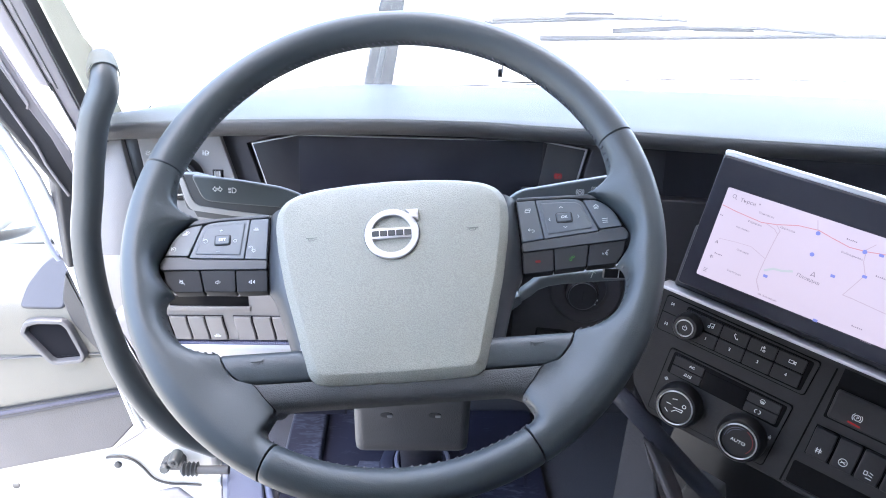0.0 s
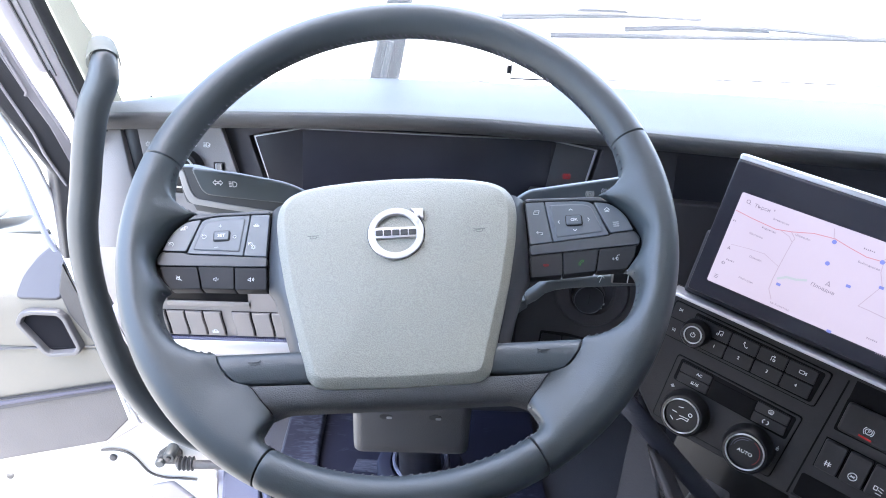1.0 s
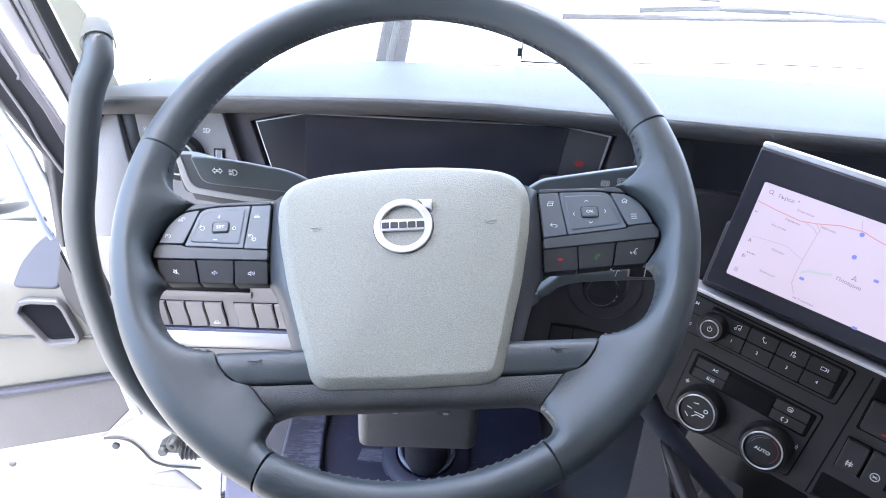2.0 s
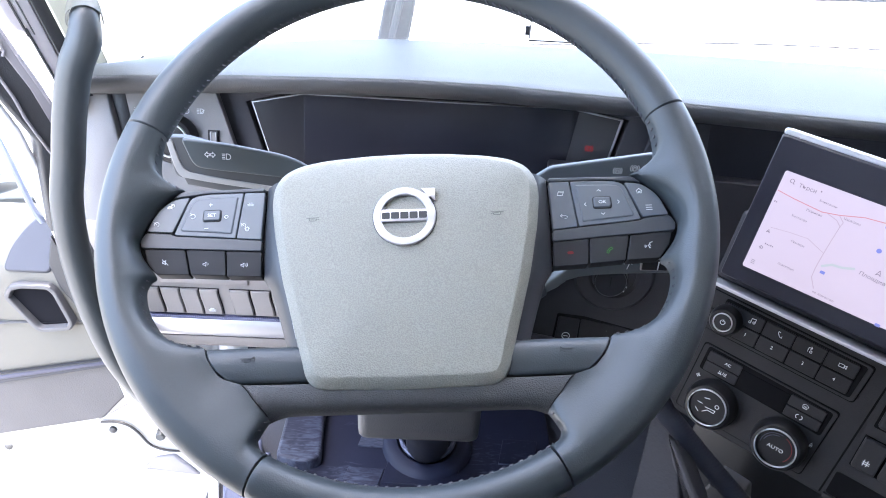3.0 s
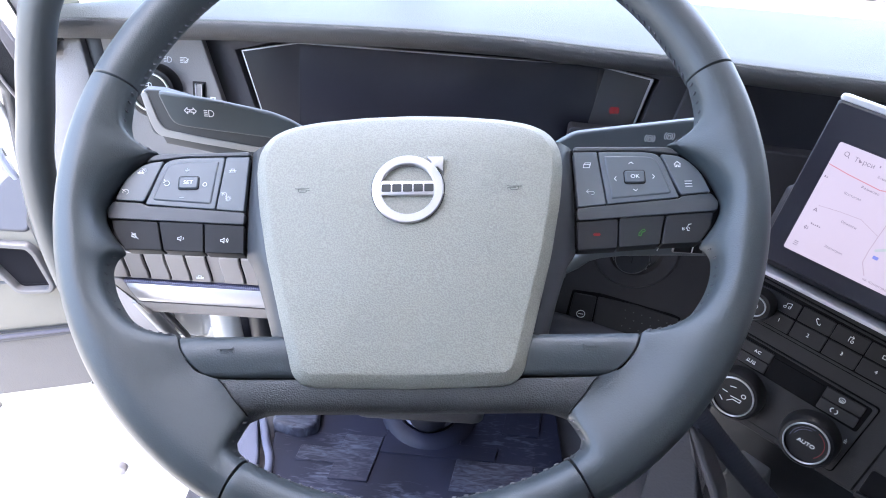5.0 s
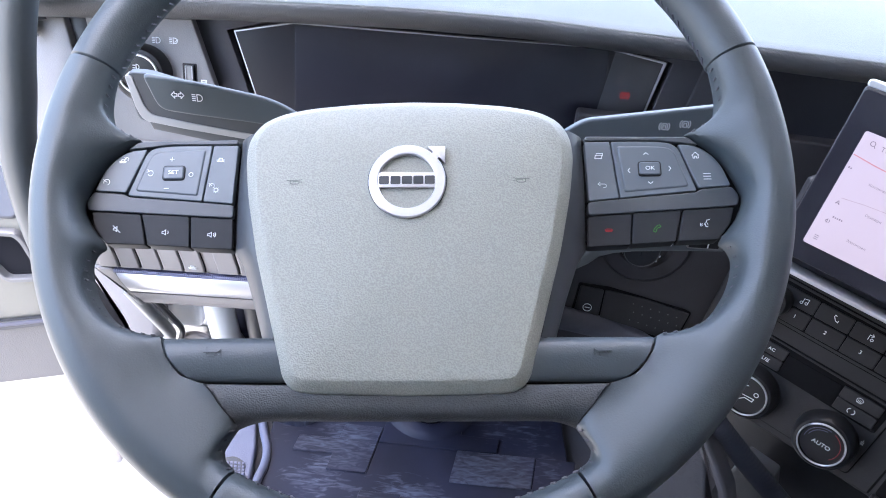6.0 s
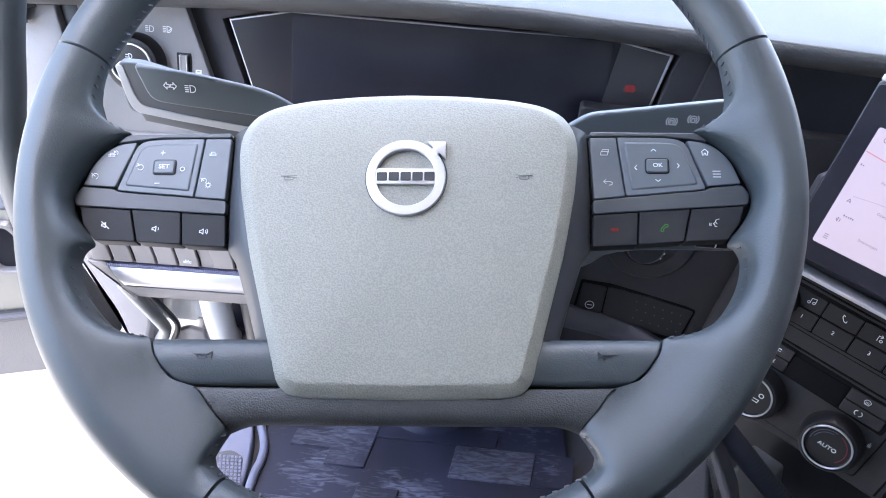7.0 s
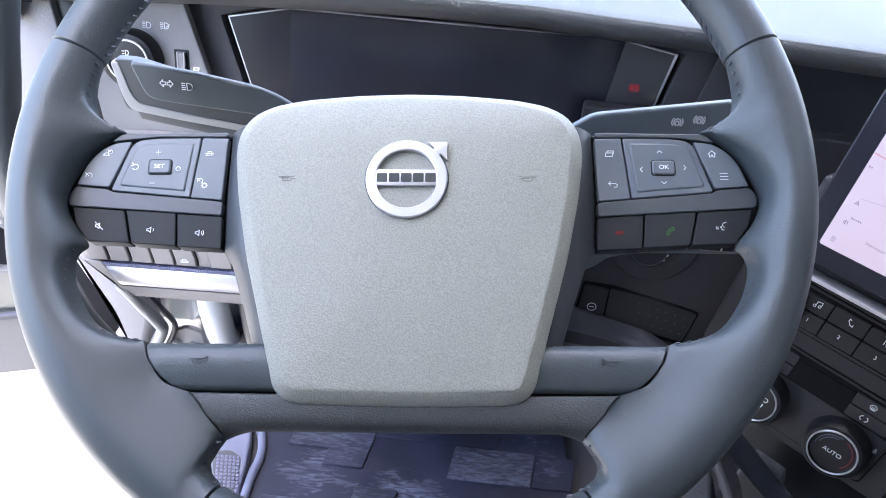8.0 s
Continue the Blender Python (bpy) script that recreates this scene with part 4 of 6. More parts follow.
part("recess", sheet([[(x, 0.842 + 0.01 * (z - 0.9), z) for x in (-0.30, -0.2, 0.0, 0.2, 0.5, 1.3)] for z in (0.63, 0.7, 0.85, 0.925)], 0.006), FASCIA, dash, "black recess behind the instruments")
# fascia behind and beside the column
part("column_fascia", prism(rect(-0.13, -0.10, 0.16, 0.17), -0.02, 0.0, 0.002), FASCIA, dash).matrix_world = pose(0.02, 0.815, 0.66, 82)

display = thing("instrument_display", "wide dark instrument display with silver edge and one red lamp", "display", DISPLAY)
HEX = [(-0.194, 0.0015), (-0.1400, 0.0125), (0.1470, 0.0102), (0.2000, 0.0012), (0.186, -0.053), (0.160, -0.075), (-0.150, -0.075), (-0.1755, -0.056)]
part("frame", prism(HEX, -0.012, 0.0002, 0.0005), EDGE_SILVER, display, "thin silver edge")
part("bezel", prism(inset(HEX, 0.0014), -0.012, 0.0007, 0.0003), SCREEN_SIDE, display)
part("edge_strip", prism([(0.1990, 0.0014), (0.1480, 0.0100), (0.1480, 0.0086), (0.1966, 0.0002), (0.1836, -0.0530), (0.1856, -0.0530)], -0.002, 0.0011, 0.0003), SILVER, display, "broad bright edge of the display")
part("side_pane", prism([(0.1370, -0.073), (0.160, -0.073), (0.1834, -0.0525), (0.1960, -0.0002), (0.1520, 0.0082)], -0.002, 0.0013, 0.0002), SIDE_PANE, display, "glass side pane, its reflection put in as grey")
part("screen", prism(rect(-0.1385, -0.073, 0.1460, 0.0098), -0.01, 0.0010, 0.0003), SCREEN, display, "dark glass screen")
part("parking_lamp", strokes(shifted([arc(0, 0, 0.0026, 0, 360, 14), arc(0, 0, 0.0042, -50, 50, 6), arc(0, 0, 0.0042, 130, 230, 6), [(-0.0005, -0.0017), (-0.0005, 0.0015), (0.0010, 0.0010), (-0.0005, -0.0003)]], 0.1660, -0.0305), 0.0008, 0.0013, 0.0003), RED, display, "red parking brake lamp")
part("surround_left", prism([(-0.2265, 0.016), (-0.145, 0.016), (-0.1985, 0.0015), (-0.178, -0.060), (-0.150, -0.080), (-0.150, -0.10), (-0.200, -0.10)], -0.014, 0.004, 0.001), FASCIA, display)
part("surround_right", prism([(0.150, 0.016), (0.250, 0.016), (0.205, -0.09), (0.165, -0.09), (0.165, -0.078), (0.190, -0.055), (0.2045, 0.0015)], -0.014, 0.004, 0.001), FASCIA, display)
part("side_cheek", prism([(0.236, 0.012), (0.29, 0.012), (0.29, -0.10), (0.205, -0.10)], -0.01, 0.010, 0.001), FASCIA, display)

lights = thing("light_switch_panel", "grey switch panel with a round lamp switch and a thumb wheel", "switch panel", LIGHTS)
part("panel", prism([(-0.0480, 0.0200), (0.0455, 0.0200), (0.0640, -0.0370), (0.0690, -0.12), (-0.0250, -0.12)], -0.010, 0.0, 0.0015), DASH_GREY, lights)
part("end_panel", prism([(-0.1060, 0.0140), (-0.0640, 0.0140), (-0.0555, -0.0330), (-0.0350, -0.12), (-0.1060, -0.12)], -0.010, 0.003, 0.002), DASH_GREY, lights, "smooth grey end panel")
part("gap_strip", prism([(-0.0645, 0.0200), (-0.0475, 0.0200), (-0.0245, -0.12), (-0.0355, -0.12)], -0.012, -0.004, 0.0005), BLACK, lights)
knob = part("lamp_switch", turned([(0.0250, 0.0), (0.0245, 0.010), (0.0215, 0.014), (0.0180, 0.0145), (0.0, 0.0145)], 40, None, 0.0015, -0.0285), BLACK, lights, "round black rotary switch")
bm = annulus(0.0178, 0.0160, 0.012, 0.0168, 0.0005)
part("switch_ring", bm, BRIGHT, knob).location = (0.0015, -0.0285, 0)
part("switch_mark", strokes(shifted([[(0, 0.002), (0, -0.002)] + arc(0.0005, 0, 0.002, -90, 90, 8), [(-0.0028, 0.0012), (-0.001, 0.0012)], [(-0.0028, -0.001), (-0.001, -0.001)]], 0.0, -0.0220, 1.0), 0.0006, 0.0146, 0.0002), MARK, knob)
part("thumb_slot", prism(rounded(rect(0.0355, -0.0385, 0.0480, -0.0180), 0.001), -0.004, 0.0006, 0.0003), BLACK, lights)
part("thumb_wheel", prism(rounded(rect(0.0385, -0.0360, 0.0455, -0.0195), 0.0015), -0.004, 0.0036, 0.0014), DASH_GREY, lights, "grey thumb wheel with bright rims")
for x in (0.0385, 0.0443):
    part("wheel_rim", prism(rounded(rect(x, -0.0360, x + 0.0012, -0.0195), 0.0004, 2), -0.002, 0.0044, 0.0005), BRIGHT, lights)
symbol(LAMP, 0.0135, 0.0000, 0.0, lights, 1.2, 0.0006)
symbol(LAMP + [[(0.001, -0.001), (0.0035, 0.001)]], 0.0285, 0.0005, 0.0, lights, 1.2, 0.0006)
symbol([arc(0, 0, 0.0014, 0, 360, 12)] + [[(0.0022 * math.cos(a), 0.0022 * math.sin(a)), (0.0032 * math.cos(a), 0.0032 * math.sin(a))] for a in (k * math.pi / 4 for k in range(8))], -0.036, -0.001, 0.0, lights)
symbol(BOX_ICON, 0.0535, -0.0330, 0.0, lights, 1.0, 0.0012)

def s_key(x0, x1, y0, y1):
    """The outline of a switch whose two sides run in a slight curve."""
    sway = [(0.0022 * math.cos(math.pi * i / 8), y1 + (y0 - y1) * i / 8) for i in range(9)]
    return [(x0 - d, y) for d, y in sway] + [(x1 - d, y) for d, y in reversed(sway)]


# lower left: switch row, slot and silver shelf edge
bank = thing("switch_bank", "grey dash panel with a row of switches and silver edge", "switch panel", KNEE)
part("panel", prism(rounded([(-0.100, -0.012), (0.125, -0.012), (0.125, 0.135), (-0.080, 0.135), (-0.097, 0.05)], 0.006), -0.02, -0.002, 0.003), KNEE_GREY, bank)
part("card_slot", prism(rect(-0.0480, 0.0380, 0.0470, 0.0515), -0.01, -0.0012, 0.0002), LCD_AND_SHADE, bank, "dark card slot")
part("slot_lip", prism(rect(-0.0480, 0.0320, 0.0490, 0.0380), -0.01, 0.0015, 0.0012), KNEE_GREY, bank)
for x0, x1 in ((-0.0915, -0.0715), (-0.0700, -0.0500), (-0.0480, -0.0275), (-0.0265, -0.0060), (-0.0050, 0.0160), (0.0290, 0.0510), (0.0525, 0.0745), (0.0760, 0.0980)):
    # black plates paint the shade in the gaps round the switches
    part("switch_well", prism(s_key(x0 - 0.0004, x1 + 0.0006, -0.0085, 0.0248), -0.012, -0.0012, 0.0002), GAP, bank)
    part("switch", prism(s_key(x0 + 0.0005, x1 - 0.0004, -0.0085, 0.0240), -0.010, 0.0016, 0.0014), KNEE_GREY, bank, "grey push switch")
part("towing_symbol", strokes(shifted(CAR_ICON, 0.0065, -0.0015, 1.6), 0.0009, 0.0022, 0.0003), MARK, bank)
part("blue_edge", bar([(-0.0142, -0.01), (-0.0142, 0.0030), (-0.0124, 0.0032), (-0.0110, 0.0018), (-0.0110, -0.01)], -0.0750, 0.125), BLUE_LINE, bank, "dark blue ribbed line")
part("silver_edge", bar([(-0.0144, -0.01), (-0.0144, 0.0026), (-0.0162, 0.0040), (-0.0220, 0.0052), (-0.0300, 0.0050), (-0.0360, 0.0036), (-0.0382, 0.0010), (-0.0388, -0.01)], lambda y: -0.0730 - 0.55 * (y + 0.0140), 0.125), SILVER, bank, "satin silver shelf edge")
part("shelf_underside", bar([(-0.0390, -0.02), (-0.0390, 0.0022), (-0.0450, 0.0016), (-0.0530, -0.0005), (-0.0560, -0.0040), (-0.0560, -0.02)], lambda y: -0.0660 - 0.9 * (y + 0.0390), 0.125), KNEE_GREY, bank)
part("shelf_end", prism(rounded([(-0.097, -0.009), (-0.0765, -0.0100), (-0.0600, -0.0385), (-0.0500, -0.0555), (-0.0560, -0.0565), (-0.0700, -0.0350)], 0.004), -0.02, 0.0020, 0.002), KNEE_GREY, bank)

# lower right of the column: ignition, key switch and keypad
fascia = thing("ignition_panel", "black dash panel with an ignition switch and a keypad", "switch panel", pose(0.20, 0.757, 0.70, 84, 0, -8))
part("panel", prism(rounded([(-0.085, -0.085), (0.175, -0.085), (0.175, 0.16), (-0.085, 0.16)], 0.004), -0.02, 0.0, 0.002), DARK, fascia)
part("ignition_well", annulus(0.043, 0.024, -0.004, 0.004, 0.003), DARK, fascia).location = (0.0, 0.045, 0)
part("ignition_ring", annulus(0.0168, 0.0163, 0.004, 0.0130, 0.0002), LIP, fascia, "thin grey ring").location = (-0.0037, 0.0405, 0)
part("ignition_lock", turned([(0.0195, -0.004), (0.0180, 0.0110), (0.0166, 0.0122), (0.014, 0.0118), (0.0, 0.0118)], 32, None, -0.0037, 0.0405), BLACK, fascia)
# two bright studs stand in for glints on the ignition ring
for d in (-13, -32):
    part("ring_glint", box(-0.0009, -0.0009, 0.0, 0.0009, 0.0009, 0.0016, 0.0004), BRIGHT, fascia, "glint on the ring, made as a bright stud").matrix_basis = pose(-0.0037 + 0.0173 * math.cos(radians(d)), 0.0405 + 0.0173 * math.sin(radians(d)), 0.0110, 0, 0, d)
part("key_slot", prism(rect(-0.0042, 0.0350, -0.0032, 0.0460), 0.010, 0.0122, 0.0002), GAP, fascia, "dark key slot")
part("key_switch", prism(rounded([(-0.0540, -0.0425), (-0.0291, -0.0440), (-0.0288, -0.0132), (-0.0522, -0.0120)], 0.002), -0.006, 0.003, 0.0015), CONSOLE_MAT, fascia, "black push switch")
part("key_symbol", strokes([arc(-0.0417, -0.0352, 0.0042, 0, 360, 16), [(-0.0440, -0.0352), (-0.0394, -0.0352)]], 0.0006, 0.003, 0.0003), MARK, fascia)
part("keypad_well", prism(rounded([(-0.0568, -0.0455), (0.0460, -0.0635), (0.0520, -0.0600), (0.0592, -0.0250), (0.0520, -0.0222), (-0.0250, -0.0095), (-0.0540, -0.0095)], 0.002), -0.006, 0.0012, 0.0004), LCD_AND_SHADE, fascia)
part("keypad", prism(rounded([(-0.0272, -0.0500), (0.0505, -0.0590), (0.0572, -0.0258), (0.0150, -0.0170), (-0.0272, -0.0128)], 0.002), -0.006, 0.0026, 0.001), CONSOLE_MAT, fascia, "flat black keypad with raised dots")
bm = bmesh.new()
for n in range(18):
    i, j = n % 6, n // 6
    x, y = 0.002 + i * 0.0088 + 0.002 * (j % 2), -0.0235 - i * 0.0016 - j * 0.0095
    turned([(0.0007, 0.0024), (0.0006, 0.0029), (0.0, 0.0031)], 6, bm, x, y)
part("keypad_dots", bm, LIP, fascia, kind="stuff")

# ---- centre console ----
console = thing("centre_console", "black angled centre console turned to the driver", "console", CONSOLE)
part("face", prism(rounded([(-0.086, 0.040), (-0.086, -0.071), (-0.078, -0.094), (-0.050, -0.1195), (0.40, -0.1195), (0.40, 0.040)], 0.006), -0.012, 0.0, 0.003), CONSOLE_MAT, console)
part("split_line", prism([(0.1095, 0.024), (0.1112, 0.024), (0.1047, -0.116), (0.1030, -0.116)], -0.01, 0.0004, 0.0001), LCD_AND_SHADE, console)
part("lower_side", prism(rounded([(-0.080, -0.100), (-0.070, -0.110), (-0.045, -0.1300), (-0.020, -0.190), (0.03, -0.30), (-0.035, -0.40)], 0.004), -0.04, -0.010, 0.004), CARPET, console)
part("lower_post", prism(rounded([(-0.0480, -0.1530), (-0.0360, -0.1580), (-0.0254, -0.1670), (0.0115, -0.2040), (0.0500, -0.2700), (0.0380, -0.2750), (0.0020, -0.2120), (-0.0290, -0.1840)], 0.004), -0.03, -0.004, 0.004), FASCIA, console, "dark grey curved post")
part("storage_bin", prism(rounded([(-0.0020, -0.2560), (0.0010, -0.2400), (0.0380, -0.2410), (0.0600, -0.3000), (0.0040, -0.3060)], 0.003), -0.17, -0.110, 0.003), LIP, console, "lilac-grey bin")
part("shelf", prism(rect(-0.06, -0.40, 0.40, -0.1195), -0.36, -0.210, 0.004), BLACK, console)

knee = thing("knee_trim", "blue-grey ribbed trim strip below the console", "trim")
part("strip", tube([(0.100, 0.752, 0.660), (0.190, 0.748, 0.643), (0.235, 0.722, 0.632), (0.264, 0.703, 0.611), (0.320, 0.697, 0.548), (0.382, 0.692, 0.4815), (0.450, 0.684, 0.410)], 0.0120, 14, 5, flat=0.6), CARBON, knee)

media = thing("media_unit", "black media control unit with round knob and key rows", "control unit", CONSOLE)
part("frame", prism(rounded([(-0.0740, 0.0262), (-0.0740, -0.0172), (0.0930, -0.0182), (0.0960, 0.0235)], 0.004), -0.01, 0.0008, 0.0004), LCD_AND_SHADE, media)
part("plate", prism(rounded([(-0.0728, 0.0250), (-0.0728, -0.0160), (0.0920, -0.0170), (0.0948, 0.0223)], 0.004), -0.01, 0.0016, 0.0004), CONSOLE_MAT, media)
part("well", prism(rounded([(-0.0480, 0.0225), (-0.0480, -0.0135), (0.0880, -0.0145), (0.0900, 0.0205)], 0.003), -0.01, 0.0019, 0.0002), LCD_AND_SHADE, media)
for x0, x1 in ((-0.0470, -0.0060), (-0.0050, 0.0242), (0.0252, 0.0542), (0.0552, 0.0842)):
    for y0, y1 in ((0.0042, 0.0190), (-0.0125, 0.0030)):
        part("key", prism(rounded(rect(x0, y0, x1, y1), 0.0014, 2), -0.005, 0.0034, 0.0007), CONSOLE_MAT, media, "black key with a printed symbol")
part("skip_line", strokes([[(-0.0728, 0.0055), (-0.0490, 0.0055)]], 0.0010, 0.0014, 0.0003), LCD_AND_SHADE, media)
knob = part("knob", turned([(0.0160, 0.0), (0.0152, 0.012), (0.0128, 0.0165), (0.0, 0.0165)], 40, None, -0.0399, 0.0021), BLACK, media, "round black volume knob")
part("knob_ring", annulus(0.0098, 0.0086, 0.015, 0.0180, 0.0003), BRIGHT, knob, "bright ring").location = (-0.0399, 0.0021, 0)
part("power_mark", strokes([arc(-0.0399, 0.0021, 0.0024, 120, 420, 12), [(-0.0399, 0.0026), (-0.0399, 0.0052)]], 0.0005, 0.0166, 0.0002), MARK, knob)
for i, x in enumerate((-0.0180, 0.0092, 0.0397, 0.0694)):
    lettering("key_number", "1234"[i], 0.0048, x, -0.0038, 0.0035, MARK, media)
symbol([[(-0.0016, -0.0014), (-0.0016, 0.0020), (0.0016, 0.0026), (0.0016, -0.0008)], arc(-0.0024, -0.0014, 0.0009, 0, 360, 8), arc(0.0008, -0.0008, 0.0009, 0, 360, 8)], -0.0162, 0.0124, 0.0034, media, 1.25, 0.0005)
symbol([[(-0.0016, 0.0026), (-0.0018, 0.0008), (0.0004, -0.0020), (0.0022, -0.0024)], [(-0.0016, 0.0026), (-0.0004, 0.0020)], [(0.0022, -0.0024), (0.0022, -0.0010)]], 0.0108, 0.0124, 0.0034, media, 1.1, 0.0006)
symbol([[(-0.0014, -0.0024), (-0.0014, 0.0016), (0.0012, 0.0016)], [(0.0002, 0.0028), (0.0014, 0.0016), (0.0002, 0.0004)], arc(0.0012, -0.0016, 0.0010, 0, 360, 8)], 0.0403, 0.0122, 0.0034, media, 1.15, 0.0005)
symbol([[(-0.0030, -0.0014), (0.0012, -0.0014), (0.0012, 0.0014), (-0.0030, 0.0014), (-0.0030, -0.0014)], [(0.0012, 0), (0.0032, 0.0014), (0.0032, -0.0014), (0.0012, 0)]], 0.0708, 0.0118, 0.0034, media, 1.1, 0.0005)
for y, k in ((0.0175, 1), (-0.0070, -1)):
    symbol([[(-0.0016 * k, 0.0016), (0.0008 * k, 0), (-0.0016 * k, -0.0016), (-0.0016 * k, 0.0016)], [(0.0014 * k, 0.0016), (0.0014 * k, -0.0016)]], -0.0645, y, 0.0016, media, 1.0, 0.0004)

climate = thing("climate_unit", "black climate control unit with two round knobs", "control unit", CONSOLE)
part("frame", prism(rounded([(-0.0505, -0.0305), (-0.0530, -0.1115), (0.0835, -0.1115), (0.0885, -0.0325)], 0.004), -0.01, 0.0008, 0.0004), LCD_AND_SHADE, climate)
part("plate", prism(rounded([(-0.0493, -0.0317), (-0.0518, -0.1103), (0.0823, -0.1103), (0.0873, -0.0337)], 0.004), -0.01, 0.0016, 0.0004), CONSOLE_MAT, climate)
part("well", prism(rounded([(-0.0445, -0.0330), (-0.0455, -0.0600), (0.0820, -0.0635), (0.0835, -0.0360)], 0.003), -0.01, 0.0019, 0.0002), LCD_AND_SHADE, climate)
part("small_display", prism(rect(-0.0055, -0.0605, 0.0425, -0.0390), -0.005, 0.0026, 0.0002), LCD_AND_SHADE, climate, "small dark display")
for x0, x1, ys in ((-0.0415, -0.0065, ((-0.0472, -0.0362), (-0.0590, -0.0480))), (0.0440, 0.0785, ((-0.0485, -0.0375), (-0.0605, -0.0495)))):
    for y0, y1 in ys:
        part("key", prism(rounded(rect(x0, y0, x1, y1), 0.0014, 2), -0.005, 0.0036, 0.0007), CONSOLE_MAT, climate, "black key with a printed symbol")
lettering("key_word", "AC", 0.0042, -0.0202, -0.0418, 0.0037, MARK, climate, 0, 1.1)
for name, x, y in (("air_knob", -0.0189, -0.0888), ("temperature_knob", 0.0537, -0.0903)):
    k = part(name, turned([(0.0265, 0.0), (0.0255, 0.013), (0.0225, 0.0175), (0.0185, 0.0180), (0.0180, 0.0165), (0.0, 0.0165)], 44, None, x, y), BLACK, climate, "round black knob with a bright ring")
    part("knob_ring", annulus(0.0200, 0.0187, 0.015, 0.0196, 0.0004), BRIGHT, k, "bright ring").location = (x, y, 0)
    if name == "air_knob":
        part("air_symbols", strokes([arc(x + 0.0085, y + 0.0050, 0.0020, 0, 360, 10), [(x - 0.0030, y - 0.0070), (x + 0.0010, y - 0.0030), (x + 0.0080, y - 0.0030), (x + 0.0085, y + 0.0000), (x - 0.0020, y - 0.0010)],
                                     [(x - 0.0060, y + 0.0080), (x - 0.0010, y + 0.0095)], [(x - 0.0110, y + 0.0010), (x - 0.0060, y + 0.0010)], [(x - 0.0110, y - 0.0060), (x - 0.0070, y - 0.0090)]], 0.0007, 0.0166, 0.0002), MARK, k)
    else:
        lettering("knob_word", "AUTO", 0.0052, x, y - 0.0010, 0.0167, MARK, k, 0, 1.1)
        part("cold_mark", strokes([arc(x, y, 0.0150, 85, 185, 14), arc(x, y, 0.0128, 95, 170, 12)], 0.0006, 0.0166, 0.0002), BLUE_LINE, k, "blue arc")
        part("warm_mark", strokes([arc(x, y, 0.0150, -40, 70, 14)], 0.0007, 0.0166, 0.0002), material("red_print", (0.16, 0.012, 0.016), 0.5), k, "red arc")
symbol([[(-0.0040, -0.0012), (-0.0040, 0.0016)], [(-0.0022, -0.0012), (-0.0022, 0.0016)], [(-0.0050, -0.0018), (-0.0010, -0.0018)], [(0.0002, -0.0020), (0.0010, 0.0020)], [(0.0020, -0.0018), (0.0050, -0.0018)], [(0.0024, -0.0008), (0.0030, 0.0016)], [(0.0040, -0.0008), (0.0046, 0.0016)]], -0.0215, -0.0532, 0.0036, climate, 0.85, 0.0005)
symbol([arc(0, 0, 0.0032, 20, 160, 8), [(-0.0030, 0.0010), (-0.0020, -0.0018), (0.0020, -0.0018), (0.0030, 0.0010)], [(0, -0.0020), (0, 0.0014)], [(-0.0012, -0.0020), (-0.0012, 0.0010)], [(0.0012, -0.0020), (0.0012, 0.0010)]], 0.0596, -0.0428, 0.0036, climate, 0.9)
symbol([arc(-0.0010, 0, 0.0026, 100, 250, 8), arc(0.0012, 0, 0.0026, -80, 70, 8)], 0.0585, -0.0552, 0.0036, climate, 0.85, 0.0006)
symbol([arc(0, 0, 0.0020, 0, 360, 10), [(-0.0028, 0), (0.0028, 0)], [(0, -0.0028), (0, 0.0028)]], -0.0430, -0.0680, 0.0016, climate, 0.8)
symbol([[(0, -0.0030), (0, 0.0030)], [(-0.0012, -0.0030), (-0.0012, 0.0010)], [(0.0012, -0.0030), (0.0012, 0.0010)]], 0.0790, -0.0760, 0.0016, climate, 0.8)

park_switch = thing("parking_brake_panel", "black panel with parking brake switch and square switches", "switch panel", CONSOLE)
# flat black plates carry the shade of the pockets and wells
part("pocket", prism(rect(0.1165, 0.0050, 0.36, 0.0270), -0.005, 0.0006, 0.0002), LCD_AND_SHADE, park_switch)
part("brake_well", prism(rounded(rect(0.1160, -0.0290, 0.36, 0.0075), 0.002), -0.005, 0.0010, 0.0002), LCD_AND_SHADE, park_switch)
part("brake_switch", prism(rounded(rect(0.1185, -0.0265, 0.36, 0.0055), 0.004), -0.005, 0.0052, 0.0022), CONSOLE_MAT, park_switch, "wide black parking brake switch")
part("brake_symbol", strokes([arc(0.1440, -0.0140, 0.0030, 0, 360, 18), arc(0.1440, -0.0140, 0.0046, -50, 50, 8), arc(0.1440, -0.0140, 0.0046, 130, 230, 8)], 0.0006, 0.0052, 0.0002), MARK, park_switch)
lettering("brake_letter", "P", 0.0046, 0.1442, -0.0140, 0.0053, MARK, park_switch)
part("brake_lamp", strokes([[(0.1380, -0.0212), (0.1488, -0.0220)]], 0.0017, 0.0052, 0.0002), RED, park_switch, "red lamp line")
